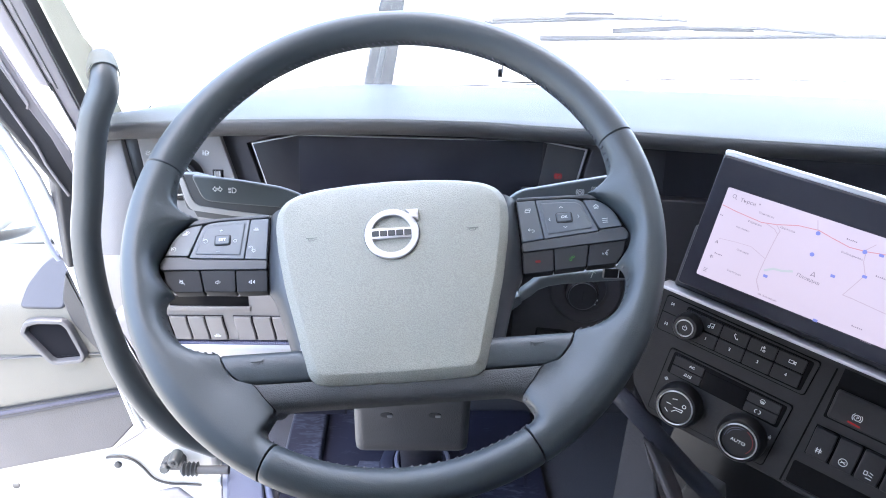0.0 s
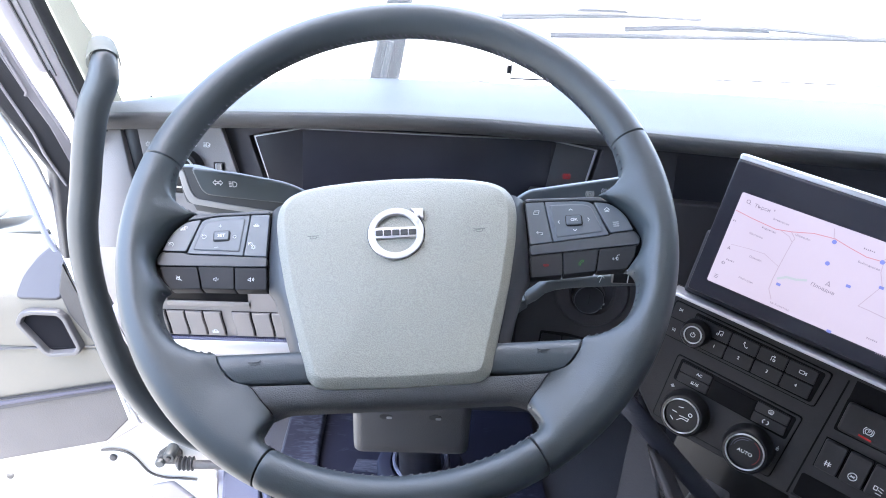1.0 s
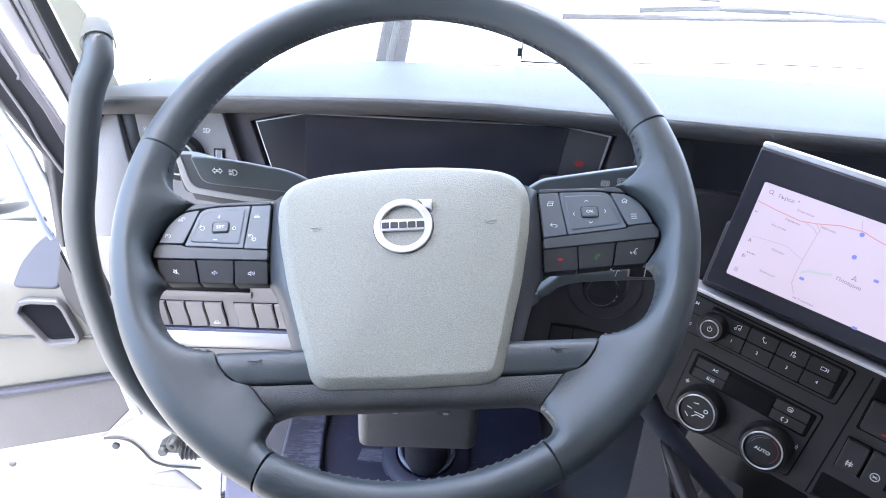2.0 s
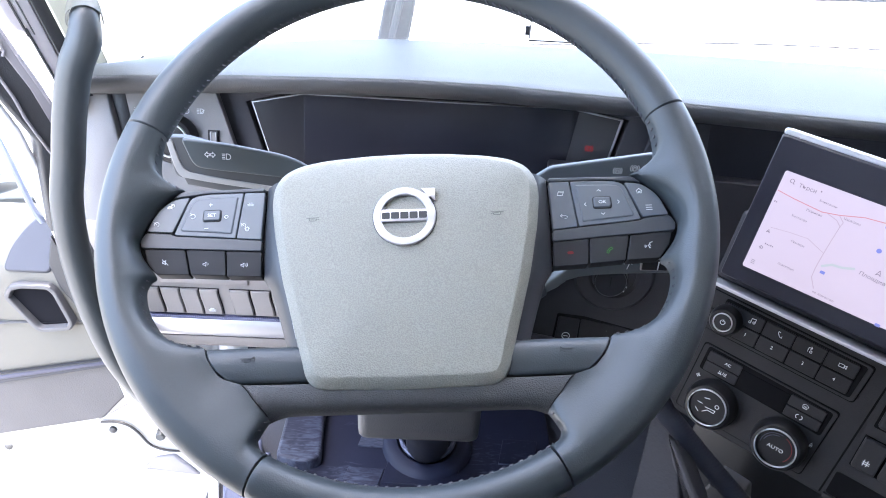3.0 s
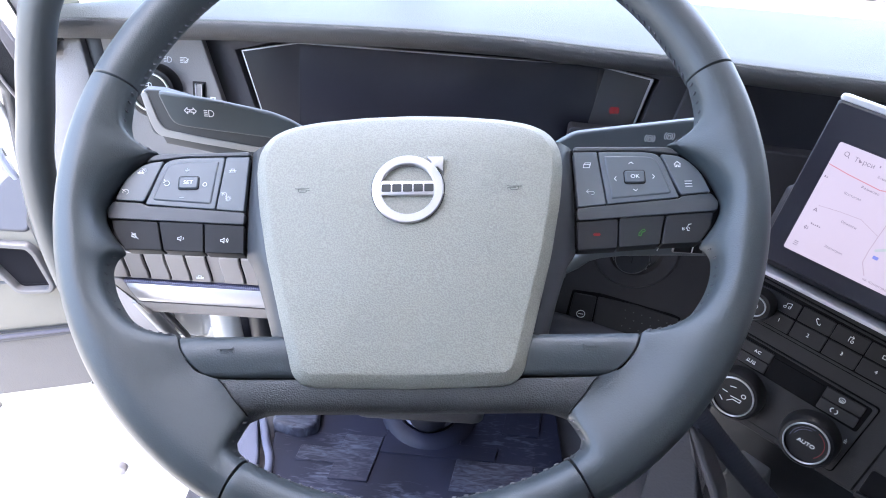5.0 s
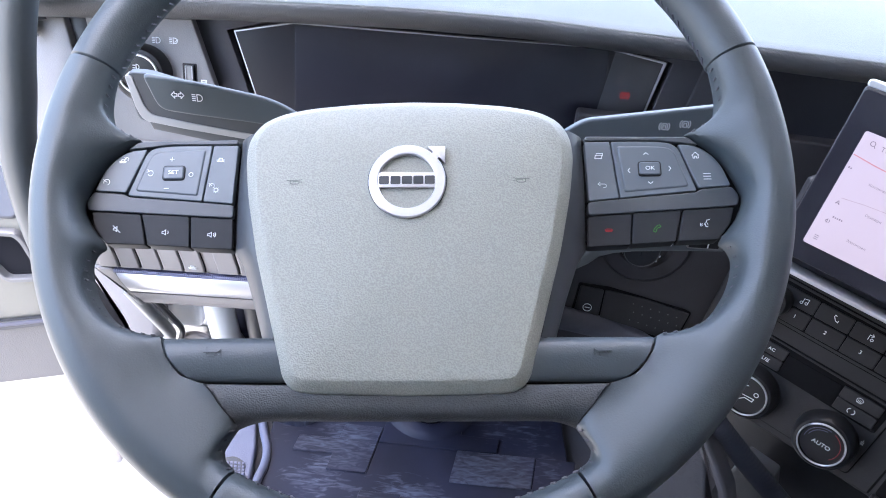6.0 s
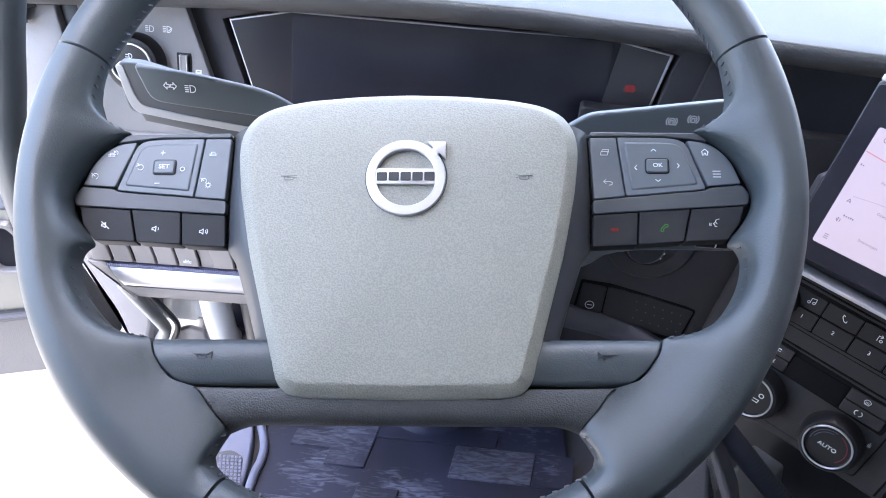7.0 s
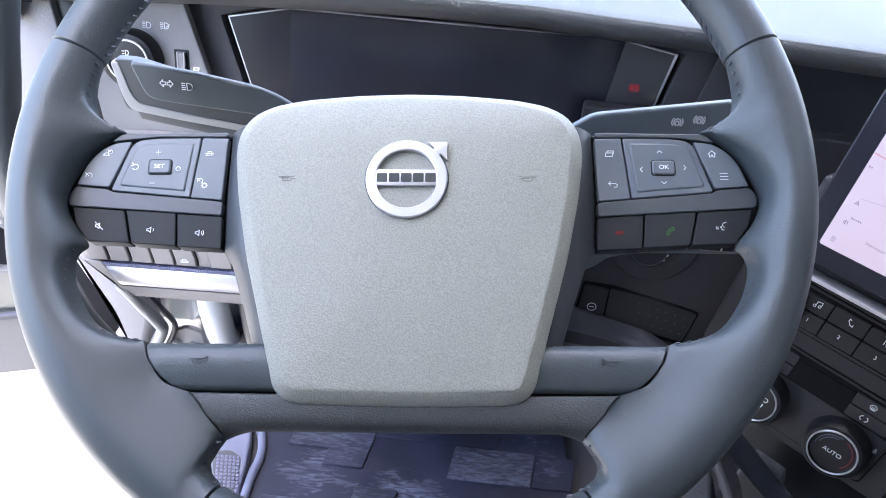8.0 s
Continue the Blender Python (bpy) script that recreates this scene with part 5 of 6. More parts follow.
for i in range(6):
    x = 0.1145 + i * 0.0236
    part("square_well", prism(rect(x - 0.0005, -0.0745, x + 0.0228, -0.0395), -0.005, 0.0006, 0.0001), LCD_AND_SHADE, park_switch)
    part("square_switch", prism(rounded(rect(x + 0.0005, -0.0735, x + 0.0218, -0.0405), 0.0026, 3), -0.005, 0.0050, 0.0014), CONSOLE_MAT, park_switch, "square black switch with a printed symbol")
    bm = strokes(shifted(([[(-0.002, -0.003), (-0.002, 0.003)], [(0.001, -0.003), (0.001, 0.003)], [(-0.003, 0.001), (0.003, 0.001)], [(-0.003, -0.001), (0.003, -0.001)]] if i % 3 == 0 else [arc(0, 0, 0.0040, 0, 360, 14), [(-0.002, -0.001), (0.002, 0.001)], [(-0.002, 0.001), (0.002, -0.001)]] if i % 3 == 1
                          else [[(-0.004, -0.001), (-0.004, 0.003), (-0.001, 0.003), (-0.001, -0.001), (-0.004, -0.001)], [(0, 0), (0.004, -0.001)], [(0.001, 0.003), (0.004, 0.002)], [(-0.001, -0.004), (0.004, -0.004)]]), x + 0.011, -0.0640), 0.00055, 0.0050, 0.0002)
    part("switch_symbol", bm, MARK, park_switch)
part("lower_pocket", prism(rounded([(0.1085, -0.0870), (0.1085, -0.1130), (0.36, -0.1130), (0.36, -0.0870)], 0.003), -0.005, 0.0006, 0.0002), LCD_AND_SHADE, park_switch)
part("pocket_edge", prism(rounded(rect(0.1070, -0.1185, 0.36, -0.1135), 0.001), -0.005, 0.0030, 0.001), CONSOLE_MAT, park_switch)

# ---- side display with the map ----
MAP = glowing("map_ground", (0.78, 0.67, 0.80), 0.74 * LAMP_LEVEL)
MAP_ROAD = glowing("map_road", (0.80, 0.36, 0.42), 0.70 * LAMP_LEVEL)
MAP_GREY = glowing("map_minor_road", (0.62, 0.50, 0.60), 0.70 * LAMP_LEVEL)
MAP_TEXT = glowing("map_text", (0.34, 0.28, 0.36), 0.70 * LAMP_LEVEL)
MAP_BLUE = glowing("map_blue", (0.28, 0.32, 0.82), 0.70 * LAMP_LEVEL)
MAP_GREEN = glowing("map_green", (0.62, 0.68, 0.70), 0.70 * LAMP_LEVEL)
tablet = thing("side_display", "black framed touch display showing a pale pink road map", "display", TABLET)
part("body", prism(rounded(rect(-0.0135, -0.0100, 0.2600, 0.1265), 0.003), -0.014, -0.0006, 0.002), DARK, tablet)
part("top_edge", prism(rounded(rect(-0.0135, 0.1255, 0.2600, 0.1318), 0.003), -0.016, -0.0020, 0.0015), SILVER, tablet, "pale silver upper edge")
part("glass", prism(rounded(rect(-0.0125, -0.0090, 0.2590, 0.1246), 0.003), -0.005, 0.0000, 0.0005), SCREEN, tablet, "black glass frame")
part("map", prism(rounded(rect(0.0020, 0.0055, 0.2450, 0.0978), 0.002), -0.003, 0.0005, 0.0001), MAP, tablet, "lit pale pink map")
part("bottom_edge", prism(rounded(rect(-0.0300, -0.0215, 0.2600, -0.0184), 0.0012), -0.03, 0.0040, 0.0008), EDGE_SILVER, tablet, "thin silver strip")
part("back_block", prism(rounded(rect(-0.02, -0.018, 0.26, 0.05), 0.004), -0.05, -0.014, 0.004), DARK, tablet)
part("main_road", strokes([[(0.003, 0.0794), (0.0185, 0.0774), (0.0427, 0.0755), (0.0561, 0.0782), (0.0743, 0.0839), (0.0919, 0.0858), (0.1049, 0.083), (0.1206, 0.0802), (0.1344, 0.0813), (0.1497, 0.0842), (0.244, 0.092)]], 0.0008, 0.0005, 0.0002), MAP_ROAD, tablet)
part("minor_road", strokes([[(0.0472, 0.0760), (0.0560, 0.0735), (0.0603, 0.0695), (0.0590, 0.055), (0.0581, 0.0425), (0.0575, 0.030), (0.0579, 0.0211), (0.0633, 0.0126)], [(0.0561, 0.0782), (0.0612, 0.0735), (0.0603, 0.0695)], [(0.088, 0.094), (0.0912, 0.0855)],
                            [(0.1344, 0.0813), (0.1357, 0.072), (0.1412, 0.0612), (0.131, 0.0375), (0.1398, 0.0373), (0.1685, 0.0351)], [(0.1338, 0.0827), (0.1395, 0.0898)]], 0.0006, 0.0005, 0.0002), MAP_GREY, tablet, kind="stuff")
part("canal", strokes([[(0.0108, 0.0471), (0.0270, 0.0492), (0.0420, 0.0502), (0.0500, 0.0470), (0.0575, 0.0440)]], 0.0004, 0.0005, 0.0002), MAP_GREY, tablet)
part("river", strokes([[(0.0615, 0.0333), (0.0680, 0.0375), (0.0760, 0.0385), (0.0843, 0.0415)]], 0.0020, 0.0005, 0.0001), MAP_GREEN, tablet)
bm = bmesh.new()
for x, y, w in ((0.062, 0.0270, 0.004), (0.1155, 0.0493, 0.004), (0.1392, 0.0585, 0.004), (0.1167, 0.0048, 0.004), (0.1446, 0.0810, 0.004)):
    prism(rounded(rect(x, y, x + w, y + 0.0026), 0.0006, 2), 0.0004, 0.0008, 0.0001, bm, 1)
for x, y in ((0.0924, 0.0830), (0.0945, 0.0629), (0.1335, 0.0807)):
    prism(circle(0.0020, 14, x, y), 0.0004, 0.0008, 0.0001, bm, 1)
part("map_marks", bm, MAP_BLUE, tablet, kind="stuff")
bm = bmesh.new()
for x, y, w in ((0.1160, 0.0860, 0.011), (0.1490, 0.0632, 0.010), (0.1475, 0.0136, 0.010), (0.1585, 0.0043, 0.011), (0.0120, 0.0313, 0.009), (0.0040, 0.0690, 0.004), (0.0350, 0.0905, 0.003)):
    for i in range(int(w / 0.0016)):
        prism(rect(x + i * 0.0016, y, x + i * 0.0016 + 0.0009, y + (0.0010 if i % 3 else 0.0014)), 0.0004, 0.0007, 0.0001, bm, 1)
part("place_names", bm, MAP_TEXT, tablet, "small unreadable place names", kind="stuff")
for word, x, y in (("Бенковски", 0.0445, 0.0836), ("Радиново", 0.0375, 0.0725), ("Костиево", 0.0287, 0.0635), ("Царацово", 0.0669, 0.0771), ("Оризари", 0.0364, 0.0427), ("Златитрап", 0.0357, 0.0201), ("кв. Коматево", 0.0727, 0.0095), ("Войводиново", 0.1253, 0.0738)):
    lettering("place_name", word, 0.0025, x, y, 0.0006, MAP_TEXT, tablet, -2, 1.15)
lettering("city_name", "Пловдив", 0.0044, 0.0995, 0.0398, 0.0006, MAP_TEXT, tablet, -3, 1.15)
lettering("search_word", "Търси", 0.0048, 0.0245, 0.0896, 0.0006, MAP_TEXT, tablet, 0, 1.05)
part("map_symbols", strokes([arc(0.0107, 0.0910, 0.0017, 0, 360, 10), [(0.0119, 0.0898), (0.0131, 0.0886)], [(0.1002, 0.0440), (0.1020, 0.0482), (0.1038, 0.0440), (0.1020, 0.0450), (0.1002, 0.0440)], [(0.0088, 0.0420), (0.0101, 0.0446), (0.0114, 0.0420), (0.0101, 0.0428), (0.0088, 0.0420)],
                             [(0.0075, 0.0142), (0.0105, 0.0142)], [(0.0075, 0.0127), (0.0105, 0.0127)], [(0.0075, 0.0112), (0.0105, 0.0112)], [(0.0088, 0.0275), (0.0100, 0.0290), (0.0100, 0.0260), (0.0088, 0.0275)], arc(0.0100, 0.0275, 0.0016, -45, 45, 4)], 0.0005, 0.0005, 0.0002), MAP_TEXT, tablet, kind="stuff")


# ---- pillar, grab handle and door ----
pillar = thing("pillar_a", "cream windscreen pillar trim with a black rubber seal", "pillar", PILLAR, kind="structure")
part("cover", prism([(-0.306, 1.0), (-0.0401, 0.1073), (-0.0118, 0.0122), (-0.003, -0.020), (0.024, -0.020), (0.013, 0.020), (0.0029, 0.0467), (0.0017, 0.0595), (-0.0055, 0.0726), (-0.0172, 0.1063), (-0.268, 1.0)], -0.03, 0.005, 0.0018), PILLAR_CREAM, pillar, "cream trim cover")
part("seal", prism([(-0.320, 1.0), (-0.0527, 0.1075), (-0.0203, -0.0008), (-0.008, -0.045), (0.004, -0.045), (-0.0109, 0.0113), (-0.0393, 0.1069), (-0.305, 1.0)], -0.03, 0.000, 0.0015), RUBBER, pillar, "black rubber seal")
part("frame", prism([(-0.350, 1.0), (-0.0692, 0.105), (-0.0424, 0.0239), (-0.0276, -0.0226), (-0.015, -0.060), (-0.004, -0.060), (-0.0193, -0.0041), (-0.0507, 0.1068), (-0.318, 1.0)], -0.03, -0.006, 0.002), PILLAR_GREY, pillar, "grey metal frame")
part("frame_lip", prism([(-0.330, 0.95), (-0.0671, 0.1034), (-0.0391, 0.0191), (-0.0422, 0.0171), (-0.0497, 0.0203), (-0.0538, 0.0272), (-0.0740, 0.0813), (-0.345, 0.90)], -0.05, -0.020, 0.003), PILLAR_GREY, pillar)
part("frame_line", tube([(-0.350, 1.0, -0.006), (-0.0695, 0.105, -0.006), (-0.0424, 0.0239, -0.006), (-0.0276, -0.0226, -0.006), (-0.016, -0.060, -0.006)], 0.0012, 8, 3), SHROUD, pillar)
part("frame_groove", tube([(-0.334, 1.0, -0.0062), (-0.0625, 0.105, -0.0062), (-0.0380, 0.0239, -0.0062)], 0.0008, 8, 3), LIP, pillar)
part("joint_line", tube([(0.0004, 0.0690, 0.0052), (0.0022, 0.0560, 0.0055), (0.0034, 0.0467, 0.0060), (-0.0020, 0.0415, 0.0056), (-0.0064, 0.0341, 0.0052)], 0.0005, 6, 3), RUBBER, pillar, "dark joint beside the handle")

grab = thing("grab_handle", "curved dark grey grab handle beside the dashboard", "grab handle")
GRAB = [(-0.3168, 0.7570, 0.9945), (-0.3160, 0.7480, 0.990), (-0.3172, 0.742, 0.973), (-0.3285, 0.737, 0.947), (-0.339, 0.733, 0.906), (-0.347, 0.730, 0.863), (-0.355, 0.726, 0.819), (-0.357, 0.725, 0.765),
        (-0.353, 0.727, 0.706), (-0.343, 0.732, 0.641), (-0.325, 0.740, 0.586), (-0.297, 0.752, 0.537), (-0.262, 0.775, 0.495)]
part("bar", tube(GRAB, lambda f: 0.0105 + 0.0045 * min(1, f / 0.16), 20), HANDLE, grab)
hood_axis = Vector((0.0120, -0.0300, -0.0130)).normalized()
hood_side = hood_axis.cross(Vector((0, 0, 1))).normalized() * -1
hood_up = hood_side.cross(hood_axis).normalized()
if hood_up.z < 0:
    hood_up = -hood_up
rows = []
for f, r in ((0.0, 0.0128), (0.4, 0.0146), (0.75, 0.0155), (1.0, 0.0158)):
    mid = Vector((-0.3165, 0.7470, 0.9885)) - hood_axis * 0.030 * (1 - f)
    rows.append([tuple(mid + (hood_side * math.cos(a) + hood_up * math.sin(a)) * r) for a in (radians(-25 + 230 * k / 22) for k in range(23))])
part("end_socket", sheet(rows, 0.0015), SOCKET, grab, "cream end socket")

door = thing("door_1", "open cream cab door with recessed pull handle and blue strip", "door", DOOR, kind="structure")
part("upper_panel", bar([(-0.037, -0.05), (-0.037, -0.001), (0.020, 0.002), (0.040, 0.001), (0.050, -0.004), (0.111, -0.040), (0.112, -0.05)], -0.62, lambda y: 0.060 - 0.22 * (y + 0.037)), DOOR_TRIM, door, "cream upper panel")
# plate in the shape of the shadow that falls on the upper panel
part("corner_shadow", prism(rounded([(-0.040, -0.012), (-0.031, 0.020), (-0.012, 0.048), (0.004, 0.062), (0.030, 0.068), (0.024, 0.03), (0.022, -0.012)], 0.010), -0.03, 0.003, 0.003), DOOR_SHADE, door, "cast shadow on the door's upper corner, made as a blue-grey plate").matrix_basis = pose(0, 0.050, -0.004, -30.5)
part("middle_panel", prism(rounded([(-0.62, -0.240), (0.076, -0.0950), (0.061, -0.0388), (-0.62, -0.0388)], 0.004), -0.05, -0.003, 0.004), DOOR_TRIM, door, "cream lower panel")
part("lower_panel", prism(rounded([(-0.62, -0.373), (-0.132, -0.252), (0.041, -0.209), (0.096, -0.147), (0.074, -0.1085), (-0.62, -0.255)], 0.004), -0.05, -0.008, 0.003), GRILLE, door, "grey perforated speaker panel")
part("joint_line", prism([(-0.62, -0.0890), (0.058, -0.0310), (0.058, -0.0318), (-0.62, -0.0898)], -0.03, 0.0026, 0.0003), LIP, door, "thin panel joint")
part("blue_strip", prism([(-0.62, -0.242), (0.0765, -0.0945), (0.0755, -0.1010), (-0.62, -0.256)], -0.03, 0.003, 0.002), DOOR_BLUE, door, "dark blue strip")
# thin dark strip in place of the shadow along the blue strip
part("strip_shadow", prism([(-0.62, -0.2395), (0.0768, -0.0925), (0.0766, -0.0940), (-0.62, -0.2425)], -0.03, 0.0036, 0.0004), RUBBER, door, "shadow line over the blue strip, made as a dark strip")
part("strip_edge", prism([(-0.62, -0.257), (0.0750, -0.1016), (0.0740, -0.1080), (-0.62, -0.272)], -0.03, -0.001, 0.002), DOOR_SHADE, door)
part("front_edge", prism(rounded([(0.033, 0.100), (0.020, 0.054), (0.028, 0.018), (0.055, -0.028), (0.0765, -0.095), (0.076, -0.110), (0.096, -0.150), (0.106, -0.150), (0.094, -0.095), (0.050, 0.063)], 0.005), -0.05, 0.004, 0.003), SHROUD, door, "dark grey door edge")
CUP = [(-0.044, 0.005), (-0.035, 0.022), (-0.020, 0.027), (0.018, 0.027), (0.027, 0.017), (0.0405, -0.032), (0.033, -0.043), (-0.004, -0.048), (-0.013, -0.044)]
cup_line = rounded(CUP, 0.006)
bm = bmesh.new()
rings(bm, [[(x, y, z) for x, y in inset(cup_line, d)] for d, z in ((0.0, -0.02), (0.0, 0.0085), (0.0015, 0.0110), (0.0040, 0.0118), (0.0062, 0.0112), (0.0075, 0.0090), (0.0080, -0.01))], close=True)
cup = part("pull_cup", bm, RING_GREY, door, "pale grey ring of the recessed pull handle")
# flat black plate in place of the cup's shaded depth
part("cup_shade_plate", prism(inset(cup_line, 0.0078), -0.02, 0.0026, 0.0001), CUP_SHADE, cup)
IN_DOOR = DOOR.inverted() @ PILLAR
part("window_frame", prism([(-0.430, 0.95), (-0.072, 0.057), (-0.023, -0.067), (-0.026, -0.109), (-0.042, -0.210), (-0.052, -0.210), (-0.047, -0.105), (-0.088, -0.022), (-0.520, 0.95)], -0.10, -0.060, 0.004), SHROUD, door, "dark window frame").matrix_basis = IN_DOOR
part("outer_band", prism([(-0.245, 0.50), (-0.072, 0.0572), (-0.0542, 0.0108), (-0.0304, -0.0466), (-0.0235, -0.0693), (-0.0270, -0.0950), (-0.0420, -0.0480), (-0.0607, -0.0065), (-0.0763, 0.0330), (-0.262, 0.50)], -0.07, -0.0585, 0.001), GREY_FRAME, door).matrix_basis = IN_DOOR
# pale beads stand in for the highlight streaks along the window frame
for line in (((-0.250, 0.50), (-0.075, 0.041), (-0.060, -0.012)), ((-0.290, 0.50), (-0.0825, 0.006), (-0.053, -0.076), (-0.036, -0.118)), ((-0.230, 0.50), (-0.068, 0.044), (-0.026, -0.064))):
    part("frame_line", tube([(x, y, -0.058) for x, y in line], 0.0016, 8, 3), GREY_FRAME, door).matrix_basis = IN_DOOR
part("glass_rail", tube([(-0.300, 0.45, -0.10), (-0.089, -0.062, -0.10), (-0.080, -0.089, -0.10), (-0.062, -0.188, -0.10), (-0.054, -0.213, -0.10)], 0.0035, 8, 4), TWEETER, door, "thin grey window rail").matrix_basis = IN_DOOR

slab("hinge_post", PILLAR, [(-0.500, 0.90), (-0.085, -0.024), (-0.056, -0.097), (-0.034, -0.195), (-0.028, -0.230), (-0.012, -0.416), (0.010, -0.500), (-0.004, -0.500), (-0.020, -0.400), (-0.0365, -0.283), (-0.0545, -0.193), (-0.0865, -0.058), (-0.525, 0.90)], -0.095, -0.085, WHITE_PAINT,
     None, 0.004, "white painted hinge post beside the open door", "pillar", "structure")
mirror = thing("side_mirror", "pale side mirror housing outside the door", "mirror", pose(-0.70, 1.12, 0.65, 90))
part("housing", prism(rounded([(-0.12, -0.045), (0.030, 0.000), (0.060, 0.060), (0.060, 0.300), (-0.12, 0.300)], 0.03), -0.09, 0.0, 0.015, steps=5), WHITE_PAINT, mirror)
part("lower_lip", prism(rounded([(-0.12, -0.070), (0.004, -0.056), (0.098, -0.024), (0.096, -0.012), (0.040, -0.016), (-0.12, -0.048)], 0.008), -0.06, 0.004, 0.006), HANDLE, mirror, "grey-green lower edge")

# entry step and sill outside the opening
step = thing("step_panel", "white painted entry step panel with bolts and a black seal", "step", STEP, kind="structure")
part("sheet", prism(rounded([(-0.60, -0.60), (0.125, -0.60), (0.125, 0.10), (0.02, 0.115), (-0.60, -0.03)], 0.01), -0.06, 0.0, 0.01), STEP_PAINT, step, "white painted sheet")
part("upper_sheet", prism(rounded([(-0.60, 0.00), (0.00, 0.115), (0.14, 0.10), (0.20, 0.45), (-0.60, 0.45)], 0.01), -0.10, -0.04, 0.01), STEP_PAINT, step)
bm = tube([(-0.078, 0.026, 0.004), (-0.052, 0.028, 0.004), (-0.030, 0.021, 0.004), (-0.014, 0.004, 0.004), (0.004, -0.024, 0.004), (0.030, -0.036, 0.004), (0.062, -0.038, 0.004), (0.092, -0.040, 0.004)], 0.0024, 8)
part("seal_line", bm, RUBBER, step, "thin black seal")
for x, y in ((-0.060, 0.007), (-0.26, -0.044), (-0.36, 0.02)):
    part("bolt", turned([(0.007, 0.0), (0.0068, 0.004), (0.0045, 0.0055), (0.0, 0.0055)], 12, None, x, y), SHROUD, step, "dark bolt head")
# grey facet carries the shade on the step sheet
part("shaded_facet", prism(rounded([(-0.017, -0.085), (0.007, -0.057), (0.046, -0.047), (0.090, -0.097)], 0.006), -0.01, 0.006, 0.004), GREY_FRAME, step, "shaded facet of the step sheet, put in as grey")
part("crease", tube([(-0.083, 0.029, 0.001), (-0.0281, 0.0667, 0.001), (0.0247, 0.1049, 0.001)], 0.0012, 6, 3), GREY_FRAME, step, "thin raised crease")
part("rod", tube([(-0.075, -0.194, 0.012), (0.060, -0.196, 0.012)], 0.0025, 8, 2), PILLAR_GREY, step, "thin grey rod")
part("rod_eye", turned([(0.011, 0.0), (0.011, 0.014), (0.007, 0.017), (0.0, 0.017)], 12, None, -0.062, -0.190), GREY_FRAME, step, "round eye of the rod")
check = thing("door_check", "dark metal door check arm with rollers at the hinge post", "door hardware", STEP @ pose(0.016, 0.021, 0))
part("arm", tube([(0.050, -0.004, 0.022), (0.085, -0.004, 0.026), (0.14, 0.000, 0.03)], 0.0085, 10), SHROUD, check)
part("bellows", turned([(0.014 if i % 2 else 0.0105, -0.012 + 0.004 * i) for i in range(8)], 18), RUBBER, check, "black ribbed rubber collar").matrix_basis = pose(0.064, -0.004, 0.024, 0, 90)
part("roller", turned([(0.011, 0.0), (0.011, 0.026), (0.009, 0.029), (0.0, 0.029)], 18, None, 0.038, 0.012), HANDLE, check)
part("roller", turned([(0.009, 0.0), (0.009, 0.024), (0.007, 0.027), (0.0, 0.027)], 18, None, 0.018, -0.006), HANDLE, check)
part("pin", turned([(0.0045, 0.0), (0.0045, 0.033), (0.0, 0.034)], 12, None, 0.038, 0.012), SHROUD, check)
part("link", prism(rounded([(0.010, -0.013), (0.052, -0.014), (0.054, 0.006), (0.040, 0.024), (0.030, 0.018), (0.010, 0.002)], 0.004), 0.0, 0.018, 0.003), SHROUD, check, "dark hinge plate")

# foot well side: pale end of the dash, rubber seal and hoses under the switch bank
foot = thing("dash_end", "pale lower end of the dashboard with a grey rubber seal", "trim")
part("end_moulding", prism(rounded([(-0.392, 0.668), (-0.350, 0.676), (-0.322, 0.640), (-0.306, 0.590), (-0.302, 0.553), (-0.318, 0.505), (-0.340, 0.500), (-0.350, 0.560)], 0.014), -0.03, 0.0, 0.009, steps=5), GREY_FRAME, foot).matrix_world = pose(0, 0.812, 0, 90)
part("seal", tube([(-0.325, 0.800, 0.615), (-0.309, 0.806, 0.580), (-0.297, 0.812, 0.552), (-0.297, 0.818, 0.535), (-0.312, 0.822, 0.505), (-0.34, 0.83, 0.46)], 0.007, 12), STALK_PALE, foot, "pale rubber seal")
part("seal_flap", tube([(-0.303, 0.806, 0.600), (-0.289, 0.812, 0.570), (-0.282, 0.818, 0.548), (-0.287, 0.824, 0.528), (-0.30, 0.83, 0.50)], 0.0032, 10), RUBBER, foot, "dark seal flap")
hose = thing("hose", "pale hose behind the dash panel", "hose", group="hoses")
part("jacket", tube([(-0.246, 0.830, 0.66), (-0.243, 0.836, 0.58), (-0.241, 0.842, 0.53), (-0.242, 0.858, 0.495), (-0.25, 0.90, 0.475), (-0.27, 0.98, 0.47)], 0.017, 16), WHITE_PAINT, hose)
duct = thing("hose", "dark hose behind the dash panel", "hose", group="hoses")
part("jacket", tube([(-0.203, 0.830, 0.66), (-0.200, 0.835, 0.59), (-0.198, 0.841, 0.53), (-0.197, 0.850, 0.50), (-0.196, 0.872, 0.480)], 0.014, 16), RUBBER, duct)
bracket = thing("pipe_bracket", "pale metal bracket with two bolts behind the dash end", "bracket", pose(-0.277, 0.83, 0.515, 90))
part("plate", prism(rounded([(-0.020, -0.030), (0.024, -0.030), (0.020, 0.010), (0.004, 0.016), (-0.014, 0.010)], 0.004), -0.006, 0.0, 0.002), GREY_FRAME, bracket)
part("stay", prism(rounded([(-0.036, 0.016), (0.010, 0.016), (0.014, 0.110), (-0.050, 0.110)], 0.006), -0.03, -0.010, 0.006), WHITE_PAINT, bracket, "pale painted stay")
